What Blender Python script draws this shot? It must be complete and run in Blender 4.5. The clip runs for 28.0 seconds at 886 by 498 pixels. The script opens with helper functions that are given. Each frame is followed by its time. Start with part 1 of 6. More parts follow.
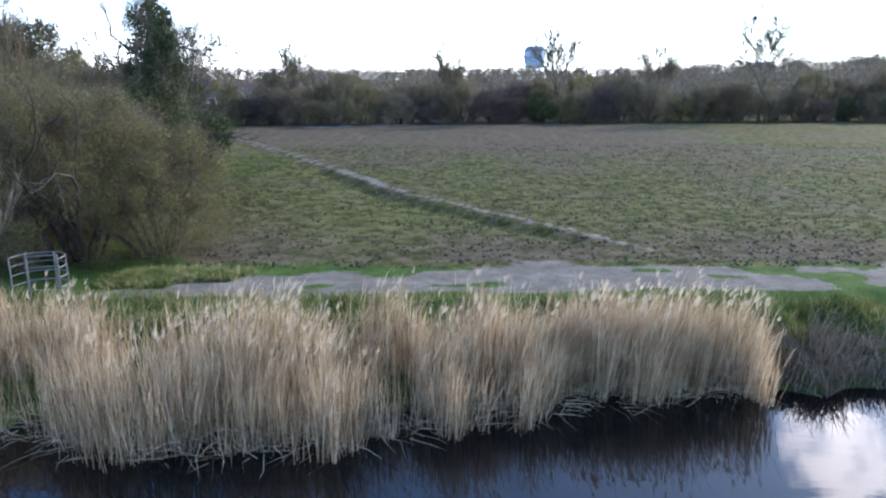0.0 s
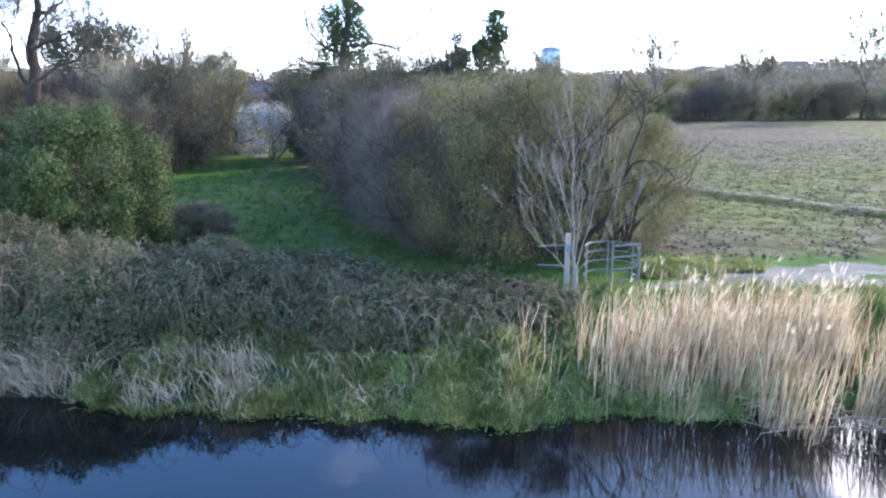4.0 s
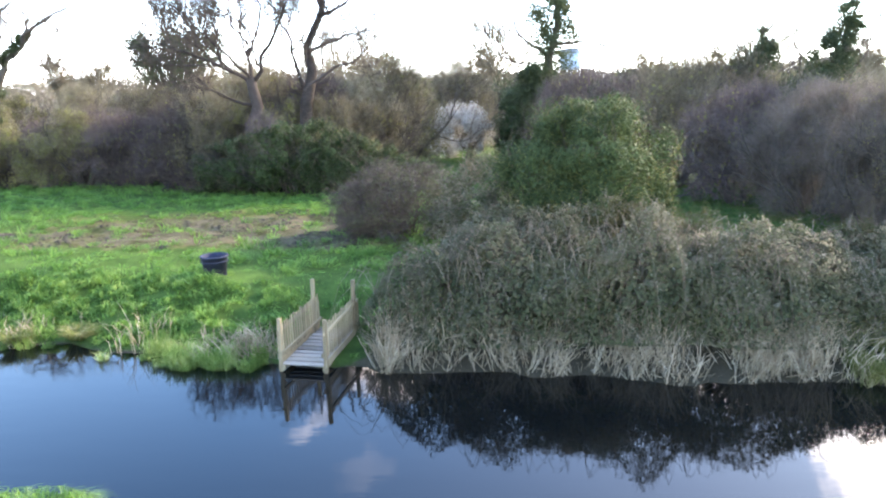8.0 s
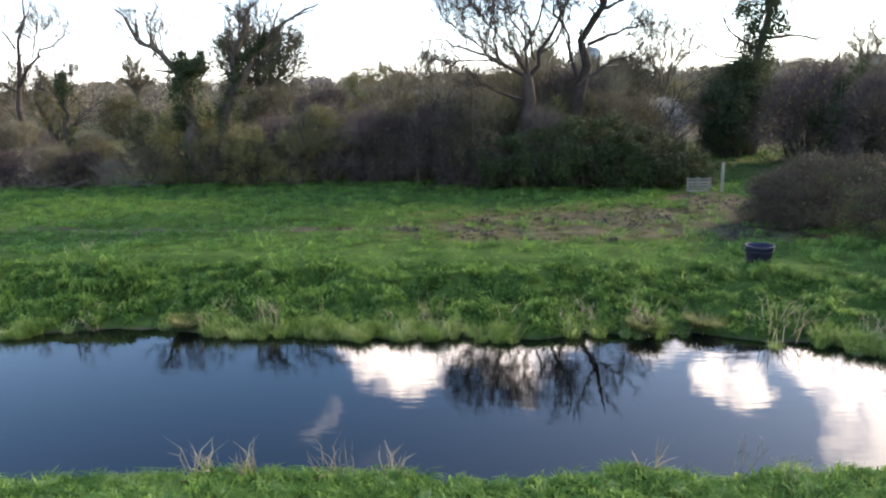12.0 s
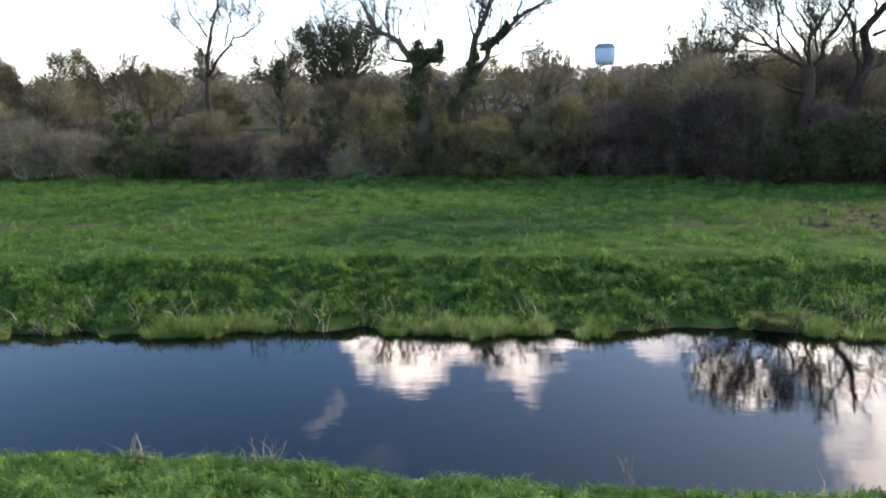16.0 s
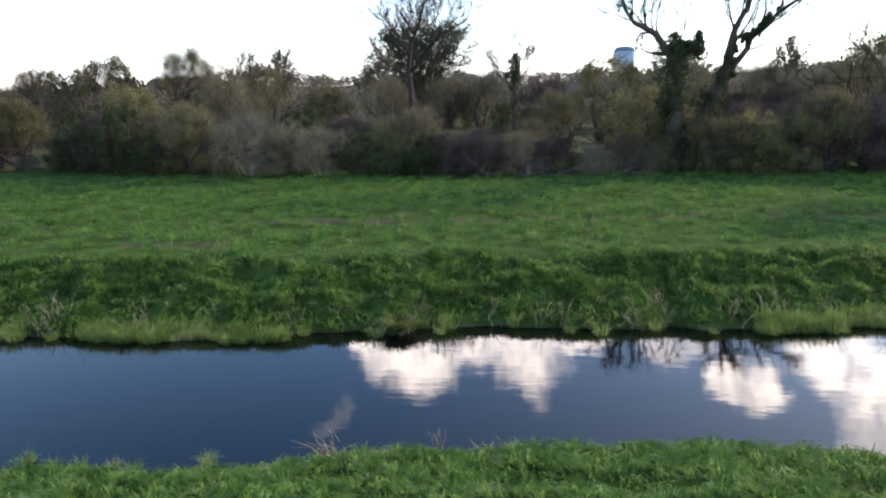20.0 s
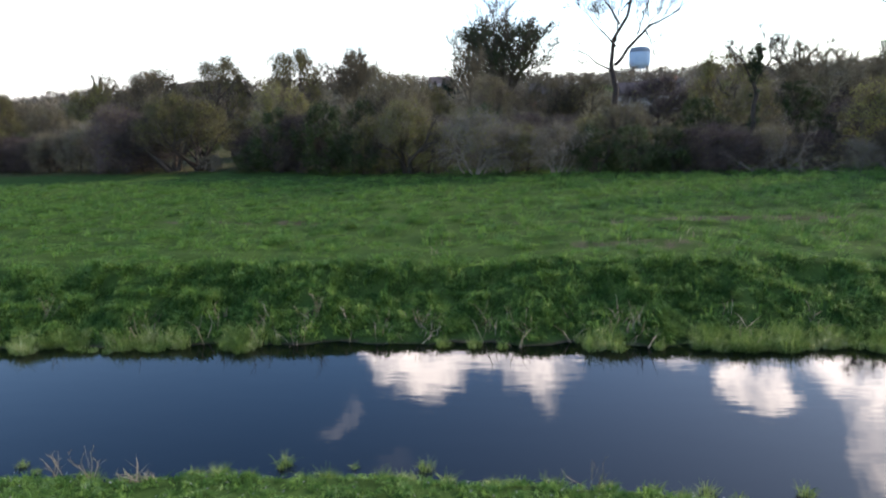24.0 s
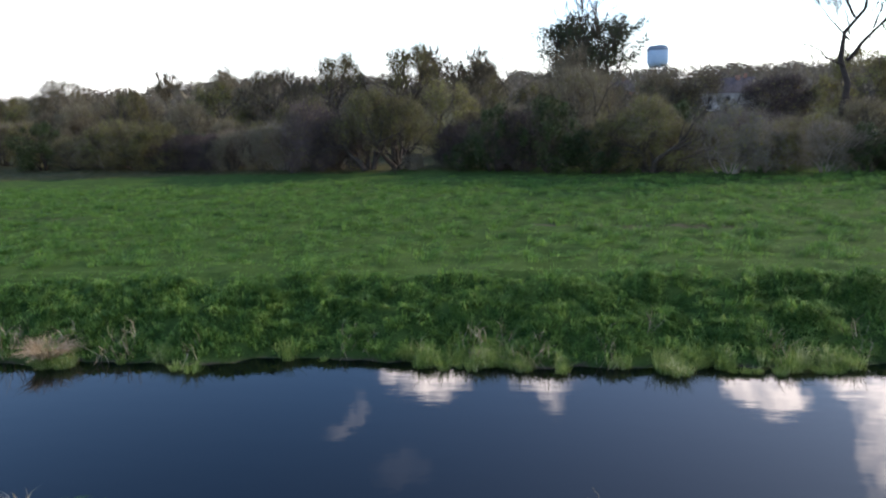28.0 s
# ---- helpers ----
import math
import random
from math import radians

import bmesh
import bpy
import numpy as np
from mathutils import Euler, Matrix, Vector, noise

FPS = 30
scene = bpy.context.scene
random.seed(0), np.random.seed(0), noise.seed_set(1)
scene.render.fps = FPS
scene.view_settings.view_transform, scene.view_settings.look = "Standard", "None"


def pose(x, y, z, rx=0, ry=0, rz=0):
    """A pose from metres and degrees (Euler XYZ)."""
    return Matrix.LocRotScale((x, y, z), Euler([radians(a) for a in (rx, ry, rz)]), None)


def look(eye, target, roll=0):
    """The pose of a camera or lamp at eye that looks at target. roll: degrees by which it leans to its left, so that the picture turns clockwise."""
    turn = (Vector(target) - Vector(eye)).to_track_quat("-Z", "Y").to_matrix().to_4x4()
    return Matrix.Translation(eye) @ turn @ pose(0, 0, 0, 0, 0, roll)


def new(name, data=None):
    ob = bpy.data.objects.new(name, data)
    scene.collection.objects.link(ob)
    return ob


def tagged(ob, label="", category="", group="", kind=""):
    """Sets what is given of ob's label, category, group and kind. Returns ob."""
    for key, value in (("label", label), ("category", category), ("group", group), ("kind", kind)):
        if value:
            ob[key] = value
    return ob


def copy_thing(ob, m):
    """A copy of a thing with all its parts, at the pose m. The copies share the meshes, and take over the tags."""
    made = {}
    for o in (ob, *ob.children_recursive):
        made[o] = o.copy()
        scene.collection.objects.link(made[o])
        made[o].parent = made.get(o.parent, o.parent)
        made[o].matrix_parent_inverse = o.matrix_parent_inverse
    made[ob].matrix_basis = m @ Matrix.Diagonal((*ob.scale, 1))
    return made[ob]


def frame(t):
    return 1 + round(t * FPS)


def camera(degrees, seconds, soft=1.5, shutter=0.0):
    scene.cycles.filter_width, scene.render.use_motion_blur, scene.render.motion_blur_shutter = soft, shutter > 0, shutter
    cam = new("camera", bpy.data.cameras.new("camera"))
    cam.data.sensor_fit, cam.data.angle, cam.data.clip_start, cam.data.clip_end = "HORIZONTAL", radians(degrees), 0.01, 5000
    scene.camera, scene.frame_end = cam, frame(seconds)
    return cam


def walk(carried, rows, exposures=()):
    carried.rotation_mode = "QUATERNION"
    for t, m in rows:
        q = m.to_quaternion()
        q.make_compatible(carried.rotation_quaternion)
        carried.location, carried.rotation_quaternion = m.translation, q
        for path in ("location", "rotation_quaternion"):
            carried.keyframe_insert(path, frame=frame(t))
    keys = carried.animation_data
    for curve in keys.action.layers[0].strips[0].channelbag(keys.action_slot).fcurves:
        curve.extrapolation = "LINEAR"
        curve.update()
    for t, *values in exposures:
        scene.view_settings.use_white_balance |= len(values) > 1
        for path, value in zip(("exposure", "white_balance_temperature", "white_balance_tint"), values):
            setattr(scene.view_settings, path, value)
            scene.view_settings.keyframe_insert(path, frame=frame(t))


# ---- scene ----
cam = camera(68.3, 28.0, soft=2.25)
PATH = [
    (0.0, look((-2.964, 1.291, 6.194), (-3.268, 11.024, 3.920), -0.25)),
    (0.5, look((-4.699, 1.229, 6.157), (-5.035, 10.962, 3.889), -0.35)),
    (1.0, look((-6.500, 1.194, 6.116), (-6.862, 10.928, 3.854), -0.42)),
    (1.5, look((-8.347, 1.184, 6.073), (-8.731, 10.918, 3.814), -0.47)),
    (2.0, look((-10.220, 1.187, 6.030), (-10.619, 10.921, 3.774), -0.49)),
    (2.5, look((-12.112, 1.192, 5.989), (-12.523, 10.926, 3.734), -0.50)),
    (3.0, look((-14.029, 1.187, 5.952), (-14.447, 10.920, 3.697), -0.50)),
    (3.5, look((-15.976, 1.162, 5.917), (-16.398, 10.896, 3.663), -0.52)),
    (4.0, look((-17.952, 1.112, 5.883), (-18.379, 10.845, 3.631), -0.57)),
    (4.5, look((-19.957, 1.032, 5.850), (-20.394, 10.766, 3.602), -0.64)),
    (5.0, look((-21.972, 0.926, 5.819), (-22.425, 10.661, 3.578), -0.76)),
    (5.5, look((-23.972, 0.804, 5.792), (-24.450, 10.540, 3.560), -0.91)),
    (6.0, look((-25.940, 0.680, 5.770), (-26.447, 10.416, 3.548), -1.07)),
    (6.5, look((-27.866, 0.566, 5.754), (-28.403, 10.303, 3.541), -1.22)),
    (7.0, look((-29.757, 0.474, 5.744), (-30.322, 10.211, 3.538), -1.35)),
    (7.5, look((-31.643, 0.405, 5.739), (-32.231, 10.143, 3.540), -1.46)),
    (8.0, look((-33.547, 0.356, 5.736), (-34.155, 10.094, 3.543), -1.54)),
    (8.5, look((-35.474, 0.316, 5.736), (-36.100, 10.054, 3.548), -1.61)),
    (9.0, look((-37.414, 0.270, 5.737), (-38.060, 10.007, 3.552), -1.66)),
    (9.5, look((-39.357, 0.202, 5.741), (-40.024, 9.939, 3.559), -1.72)),
    (10.0, look((-41.286, 0.102, 5.748), (-41.975, 9.837, 3.569), -1.78)),
    (10.5, look((-43.196, -0.035, 5.764), (-43.909, 9.699, 3.585), -1.83)),
    (11.0, look((-45.119, -0.204, 5.791), (-45.853, 9.528, 3.612), -1.88)),
    (11.5, look((-47.098, -0.385, 5.831), (-47.847, 9.345, 3.648), -1.91)),
    (12.0, look((-49.135, -0.549, 5.880), (-49.889, 9.179, 3.690), -1.91)),
    (12.5, look((-51.173, -0.669, 5.931), (-51.925, 9.057, 3.731), -1.88)),
    (13.0, look((-53.160, -0.731, 5.977), (-53.907, 8.993, 3.764), -1.82)),
    (13.5, look((-55.086, -0.741, 6.016), (-55.829, 8.980, 3.789), -1.74)),
    (14.0, look((-56.969, -0.718, 6.043), (-57.713, 9.000, 3.804), -1.65)),
    (14.5, look((-58.839, -0.684, 6.060), (-59.593, 9.030, 3.810), -1.58)),
    (15.0, look((-60.727, -0.662, 6.066), (-61.500, 9.050, 3.812), -1.53)),
    (15.5, look((-62.652, -0.664, 6.066), (-63.447, 9.046, 3.811), -1.50)),
    (16.0, look((-64.625, -0.692, 6.062), (-65.443, 9.017, 3.810), -1.49)),
    (16.5, look((-66.642, -0.736, 6.055), (-67.478, 8.972, 3.807), -1.48)),
    (17.0, look((-68.687, -0.787, 6.040), (-69.537, 8.922, 3.798), -1.47)),
    (17.5, look((-70.728, -0.836, 6.017), (-71.589, 8.873, 3.783), -1.46)),
    (18.0, look((-72.737, -0.880, 5.986), (-73.609, 8.830, 3.761), -1.45)),
    (18.5, look((-74.693, -0.914, 5.950), (-75.580, 8.797, 3.734), -1.46)),
    (19.0, look((-76.596, -0.936, 5.912), (-77.501, 8.775, 3.704), -1.48)),
    (19.5, look((-78.485, -0.943, 5.875), (-79.413, 8.768, 3.676), -1.53)),
    (20.0, look((-80.394, -0.937, 5.841), (-81.346, 8.774, 3.650), -1.60)),
    (20.5, look((-82.317, -0.920, 5.811), (-83.294, 8.790, 3.627), -1.69)),
    (21.0, look((-84.229, -0.897, 5.787), (-85.228, 8.812, 3.611), -1.79)),
    (21.5, look((-86.125, -0.871, 5.772), (-87.141, 8.838, 3.602), -1.88)),
    (22.0, look((-88.018, -0.841, 5.765), (-89.046, 8.868, 3.601), -1.96)),
    (22.5, look((-89.922, -0.802, 5.767), (-90.957, 8.907, 3.607), -2.03)),
    (23.0, look((-91.844, -0.751, 5.775), (-92.885, 8.958, 3.619), -2.08)),
    (23.5, look((-93.790, -0.685, 5.788), (-94.838, 9.024, 3.635), -2.12)),
    (24.0, look((-95.753, -0.605, 5.806), (-96.813, 9.103, 3.654), -2.15)),
    (24.5, look((-97.717, -0.519, 5.829), (-98.794, 9.187, 3.679), -2.17)),
    (25.0, look((-99.676, -0.441, 5.859), (-100.775, 9.263, 3.710), -2.19)),
    (25.5, look((-101.638, -0.383, 5.898), (-102.759, 9.319, 3.748), -2.19)),
    (26.0, look((-103.614, -0.350, 5.946), (-104.755, 9.349, 3.794), -2.19)),
    (26.5, look((-105.613, -0.343, 6.001), (-106.768, 9.354, 3.846), -2.17)),
    (27.0, look((-107.637, -0.359, 6.063), (-108.800, 9.335, 3.905), -2.16)),
    (27.5, look((-109.685, -0.397, 6.132), (-110.849, 9.296, 3.970), -2.14)),
    (28.0, look((-111.753, -0.455, 6.209), (-112.913, 9.238, 4.043), -2.12)),
]
walk(cam, PATH, [(0.0, 0.75, 6000, 17), (2.0, 1.0, 5900, 18), (4.0, 1.65, 5900, 18), (7.0, 2.25, 6700, 18), (8.5, 2.02, 7100, 16), (10.5, 1.08, 7250, 16), (12.0, 0.82, 7250, 16), (15.0, 0.58, 7200, 16), (22.0, 0.24, 6900, 16), (28.0, 0.12, 6700, 17)])

# ---- sky and sun ----
SUN_AZ, SUN_EL = 52.0, 24.0          # degrees clockwise from +y, and above the horizon
world = bpy.data.worlds.new("sky")
scene.world = world
world.use_nodes = True
wt = world.node_tree
wt.nodes.clear()


def nd(tree, kind, **props):
    n = tree.nodes.new(kind)
    if "operation" in props:
        n.operation = props["operation"]
    if "use_clamp" in props:
        n.use_clamp = props["use_clamp"]
    if "data_type" in props:
        n.data_type = props["data_type"]
    if "blend_type" in props:
        n.blend_type = props["blend_type"]
    if "interpolation_type" in props:
        n.interpolation_type = props["interpolation_type"]
    if "attribute_name" in props:
        n.attribute_name = props["attribute_name"]
    if "sky_type" in props:
        n.sky_type = props["sky_type"]
    if "noise_dimensions" in props:
        n.noise_dimensions = props["noise_dimensions"]
    return n


def plug(tree, src, dst):
    tree.links.new(src, dst)


def math_node(tree, op, a, b=None, clamp=False):
    n = nd(tree, "ShaderNodeMath", operation=op, use_clamp=clamp)
    for i, v in enumerate((a, b)):
        if v is None:
            continue
        if isinstance(v, (int, float)):
            n.inputs[i].default_value = v
        else:
            plug(tree, v, n.inputs[i])
    return n.outputs[0]


def sky_world():
    t = wt
    out = nd(t, "ShaderNodeOutputWorld")
    bg = nd(t, "ShaderNodeBackground")
    sky = nd(t, "ShaderNodeTexSky", sky_type="NISHITA")
    sky.sun_disc = False
    sky.sun_elevation, sky.sun_rotation = radians(SUN_EL), radians(SUN_AZ)
    sky.air_density, sky.dust_density, sky.ozone_density = 1.3, 0.5, 3.0
    co = nd(t, "ShaderNodeTexCoord")
    warp = nd(t, "ShaderNodeTexNoise", noise_dimensions="3D")
    warp.inputs["Scale"].default_value, warp.inputs["Detail"].default_value, warp.inputs["Roughness"].default_value = 11.0, 7.0, 0.62
    plug(t, co.outputs["Generated"], warp.inputs["Vector"])
    off = nd(t, "ShaderNodeVectorMath", operation="MULTIPLY_ADD")
    plug(t, warp.outputs["Color"], off.inputs[0])
    off.inputs[1].default_value, off.inputs[2].default_value = (0.13,) * 3, (-0.065,) * 3
    d = nd(t, "ShaderNodeVectorMath", operation="ADD")
    plug(t, co.outputs["Generated"], d.inputs[0])
    plug(t, off.outputs[0], d.inputs[1])
    total = None
    # bright evening clouds: azimuth, elevation, half width, half height (degrees), strength
    for az, el, wa, we, k in ((-8.6, 21.8, 4.2, 3.9, 1.0), (-11.2, 19.4, 3.6, 2.6, 0.9), (-2.8, 20.2, 5.5, 3.2, 0.9), (2.4, 22.2, 3.4, 4.0, 0.95), (5.0, 19.6, 3.8, 2.8, 0.8),
                              (15.5, 20.0, 3.6, 2.0, 0.4), (19.9, 22.9, 2.1, 2.3, 1.0), (22.0, 23.1, 2.0, 2.4, 1.0), (27.3, 19.4, 4.2, 3.4, 1.0), (30.4, 22.2, 3.4, 3.6, 1.0), (29.2, 25.0, 1.9, 2.8, 0.5),
                              (32.5, 27.0, 3.8, 3.8, 0.7), (-17.5, 27.1, 0.9, 0.8, 0.12), (-16.7, 26.2, 1.0, 1.1, 0.14), (-15.8, 25.2, 0.8, 0.9, 0.11), (-11.9, 31.1, 2.4, 1.5, 0.03), (44, 22, 9, 7, 1.0), (62, 16, 10, 6, 0.9), (95, 25, 15, 6, 0.5),
                              (-75, 20, 14, 4, 0.25), (150, 28, 25, 7, 0.3), (-120, 30, 25, 7, 0.3)):
        a, e = radians(az), radians(el)
        c = Vector((math.sin(a) * math.cos(e), math.cos(a) * math.cos(e), math.sin(e)))
        east = Vector((math.cos(a), -math.sin(a), 0))
        up = east.cross(c) * -1
        rel = nd(t, "ShaderNodeVectorMath", operation="SUBTRACT")
        plug(t, d.outputs[0], rel.inputs[0])
        rel.inputs[1].default_value = c
        sq = []
        for axis, w in ((east, wa), (up, we)):
            dt = nd(t, "ShaderNodeVectorMath", operation="DOT_PRODUCT")
            plug(t, rel.outputs[0], dt.inputs[0])
            dt.inputs[1].default_value = axis / math.radians(w)
            sq.append(math_node(t, "MULTIPLY", dt.outputs["Value"], dt.outputs["Value"]))
        r2 = math_node(t, "ADD", sq[0], sq[1])
        m = nd(t, "ShaderNodeMapRange", interpolation_type="SMOOTHSTEP")
        plug(t, r2, m.inputs["Value"])
        m.inputs["From Min"].default_value, m.inputs["From Max"].default_value = 1.1, 0.25
        m.inputs["To Min"].default_value, m.inputs["To Max"].default_value = 0.0, k
        total = m.outputs[0] if total is None else math_node(t, "MAXIMUM", total, m.outputs[0])
    fine = nd(t, "ShaderNodeTexNoise", noise_dimensions="3D")
    fine.inputs["Scale"].default_value, fine.inputs["Detail"].default_value, fine.inputs["Roughness"].default_value = 16.0, 8.0, 0.62
    plug(t, d.outputs[0], fine.inputs["Vector"])
    tex = nd(t, "ShaderNodeMapRange", interpolation_type="SMOOTHSTEP")
    plug(t, fine.outputs["Fac"], tex.inputs["Value"])
    tex.inputs["From Min"].default_value, tex.inputs["From Max"].default_value = 0.3, 0.62
    tex.inputs["To Min"].default_value, tex.inputs["To Max"].default_value = 0.25, 1.0
    total = math_node(t, "MULTIPLY", total, tex.outputs[0])
    # low haze, thickening towards the horizon
    sep = nd(t, "ShaderNodeSeparateXYZ")
    plug(t, co.outputs["Generated"], sep.inputs[0])
    hz = math_node(t, "POWER", 2.718, math_node(t, "MULTIPLY", math_node(t, "MAXIMUM", sep.outputs[2], 0.0), -HAZE_FALL))
    near_sun = nd(t, "ShaderNodeVectorMath", operation="DOT_PRODUCT")
    plug(t, co.outputs["Generated"], near_sun.inputs[0])
    near_sun.inputs[1].default_value = (math.sin(radians(SUN_AZ)) * math.cos(radians(SUN_EL)), math.cos(radians(SUN_AZ)) * math.cos(radians(SUN_EL)), math.sin(radians(SUN_EL)))
    glare = math_node(t, "MULTIPLY", math_node(t, "POWER", math_node(t, "MAXIMUM", near_sun.outputs["Value"], 0.0), 4.0), GLARE)
    hz = math_node(t, "MAXIMUM", hz, glare)
    bright = nd(t, "ShaderNodeVectorMath", operation="SCALE")
    plug(t, sky.outputs[0], bright.inputs[0])
    bright.inputs["Scale"].default_value = SKY
    blue = nd(t, "ShaderNodeVectorMath", operation="MULTIPLY")
    plug(t, bright.outputs[0], blue.inputs[0])
    blue.inputs[1].default_value = (0.66, 0.93, 1.2)
    haze = nd(t, "ShaderNodeMix", data_type="RGBA")
    plug(t, math_node(t, "MULTIPLY", hz, 0.9), haze.inputs["Factor"])
    plug(t, blue.outputs[0], haze.inputs[6])
    haze.inputs[7].default_value = (HAZE * 1.0, HAZE * 1.0, HAZE * 1.02, 1)
    clouds = nd(t, "ShaderNodeMix", data_type="RGBA")
    plug(t, math_node(t, "MULTIPLY", total, 0.85, True), clouds.inputs["Factor"])
    plug(t, haze.outputs[2], clouds.inputs[6])
    clouds.inputs[7].default_value = (CLOUD * 1.0, CLOUD * 0.93, CLOUD * 0.88, 1)
    plug(t, clouds.outputs[2], bg.inputs[0])
    bg.inputs[1].default_value = 1.0
    plug(t, bg.outputs[0], out.inputs[0])


SKY, HAZE, HAZE_FALL, CLOUD, GLARE = 0.285, 3.3, 11.0, 10.0, 0.3
sky_world()
sun = new("sun", bpy.data.lights.new("sun", "SUN"))
sun.data.energy, sun.data.angle, sun.data.color = 5.0, radians(2.5), (1.0, 0.88, 0.7)
_a, _e = radians(SUN_AZ), radians(SUN_EL)
sun.matrix_world = look((0, 0, 40), (-math.sin(_a) * math.cos(_e), -math.cos(_a) * math.cos(_e), 40 - math.sin(_e)))


# ---- materials ----
def material(name):
    m = bpy.data.materials.new(name)
    m.use_nodes = True
    t = m.node_tree
    b = t.nodes["Principled BSDF"]
    return m, t, b, t.nodes["Material Output"]


def ramp(t, fac, stops):
    r = nd(t, "ShaderNodeValToRGB")
    el = r.color_ramp.elements
    while len(el) < len(stops):
        el.new(0.5)
    for e, (p, c) in zip(el, stops):
        e.position, e.color = p, (*c, 1)
    plug(t, fac, r.inputs[0])
    return r.outputs[0]


def noise_tex(t, scale, detail=5, rough=0.6, vec=None):
    n = nd(t, "ShaderNodeTexNoise")
    n.inputs["Scale"].default_value, n.inputs["Detail"].default_value, n.inputs["Roughness"].default_value = scale, detail, rough
    if vec is None:
        g = nd(t, "ShaderNodeNewGeometry")
        vec = g.outputs["Position"]
    plug(t, vec, n.inputs["Vector"])
    return n.outputs["Fac"]


def mix_rgb(t, fac, a, b, blend="MIX"):
    n = nd(t, "ShaderNodeMix", data_type="RGBA", blend_type=blend)
    for sock, v in ((n.inputs["Factor"], fac), (n.inputs[6], a), (n.inputs[7], b)):
        if isinstance(v, (int, float)):
            sock.default_value = v
        elif isinstance(v, tuple):
            sock.default_value = (*v, 1)
        else:
            plug(t, v, sock)
    return n.outputs[2]


def bump(t, b, height, strength, dist):
    n = nd(t, "ShaderNodeBump")
    n.inputs["Strength"].default_value, n.inputs["Distance"].default_value = strength, dist
    plug(t, height, n.inputs["Height"])
    plug(t, n.outputs[0], b.inputs["Normal"])


def foliage(name, colours, thin=0.35, rough=0.7, patch=0.35, clump=0.7, own=0.0, grain=0.6):
    """Leaves, blades and stems: each piece takes its own tone, drifting over patches; light comes through."""
    m, t, b, out = material(name)
    g = nd(t, "ShaderNodeNewGeometry")
    v = math_node(t, "ADD", math_node(t, "MULTIPLY", g.outputs["Random Per Island"], grain), math_node(t, "MULTIPLY", noise_tex(t, patch, 3), clump))
    if own:
        info = nd(t, "ShaderNodeObjectInfo")
        v = math_node(t, "ADD", v, math_node(t, "MULTIPLY", math_node(t, "SUBTRACT", info.outputs["Random"], 0.5), own))
    v = math_node(t, "SUBTRACT", v, clump / 2 - 0.5 + grain / 2, True)
    n = len(colours)
    col = ramp(t, v, [(i / max(1, n - 1), c) for i, c in enumerate(colours)])
    plug(t, col, b.inputs["Base Color"])
    b.inputs["Roughness"].default_value = rough
    b.inputs["Specular IOR Level"].default_value = 0.12
    if thin:
        tr = nd(t, "ShaderNodeBsdfTranslucent")
        plug(t, col, tr.inputs[0])
        mx = nd(t, "ShaderNodeMixShader")
        mx.inputs[0].default_value = thin
        plug(t, b.outputs[0], mx.inputs[1])
        plug(t, tr.outputs[0], mx.inputs[2])
        plug(t, mx.outputs[0], out.inputs[0])
    return m


def solid(name, c1, c2, scale=6.0, rough=0.8, metal=0.0, relief=0.3, dist=0.01, fine=40.0):
    """A rough painted, wooden or mineral surface with two scales of variation."""
    m, t, b, out = material(name)
    o = nd(t, "ShaderNodeTexCoord").outputs["Object"]
    info = nd(t, "ShaderNodeObjectInfo")
    v = math_node(t, "ADD", math_node(t, "MULTIPLY", noise_tex(t, scale, 6, 0.6, o), 0.7), math_node(t, "MULTIPLY", info.outputs["Random"], 0.3))
    f = noise_tex(t, fine, 4, 0.7, o)
    col = ramp(t, math_node(t, "ADD", v, math_node(t, "MULTIPLY", math_node(t, "SUBTRACT", f, 0.5), 0.5), True), [(0.25, c1), (0.75, c2)])
    plug(t, col, b.inputs["Base Color"])
    b.inputs["Roughness"].default_value, b.inputs["Metallic"].default_value = rough, metal
    b.inputs["Specular IOR Level"].default_value = 0.12 if rough > 0.75 else 0.4
    bump(t, b, f, relief, dist)
    return m


def timber(name, c1, c2, rough=0.75):
    m, t, b, out = material(name)
    o = nd(t, "ShaderNodeTexCoord").outputs["Object"]
    info = nd(t, "ShaderNodeObjectInfo")
    mp = nd(t, "ShaderNodeMapping")
    mp.inputs["Scale"].default_value = (30, 30, 3)
    plug(t, o, mp.inputs[0])
    grain = noise_tex(t, 1.0, 6, 0.65, mp.outputs[0])
    stain = noise_tex(t, 4.0, 4, 0.6, o)
    v = math_node(t, "ADD", math_node(t, "MULTIPLY", grain, 0.5), math_node(t, "MULTIPLY", stain, 0.3))
    v = math_node(t, "ADD", v, math_node(t, "MULTIPLY", math_node(t, "SUBTRACT", info.outputs["Random"], 0.3), 0.4), True)
    plug(t, ramp(t, v, [(0.2, c1), (0.8, c2)]), b.inputs["Base Color"])
    b.inputs["Roughness"].default_value = rough
    b.inputs["Specular IOR Level"].default_value = 0.2
    bump(t, b, grain, 0.3, 0.004)
    return m


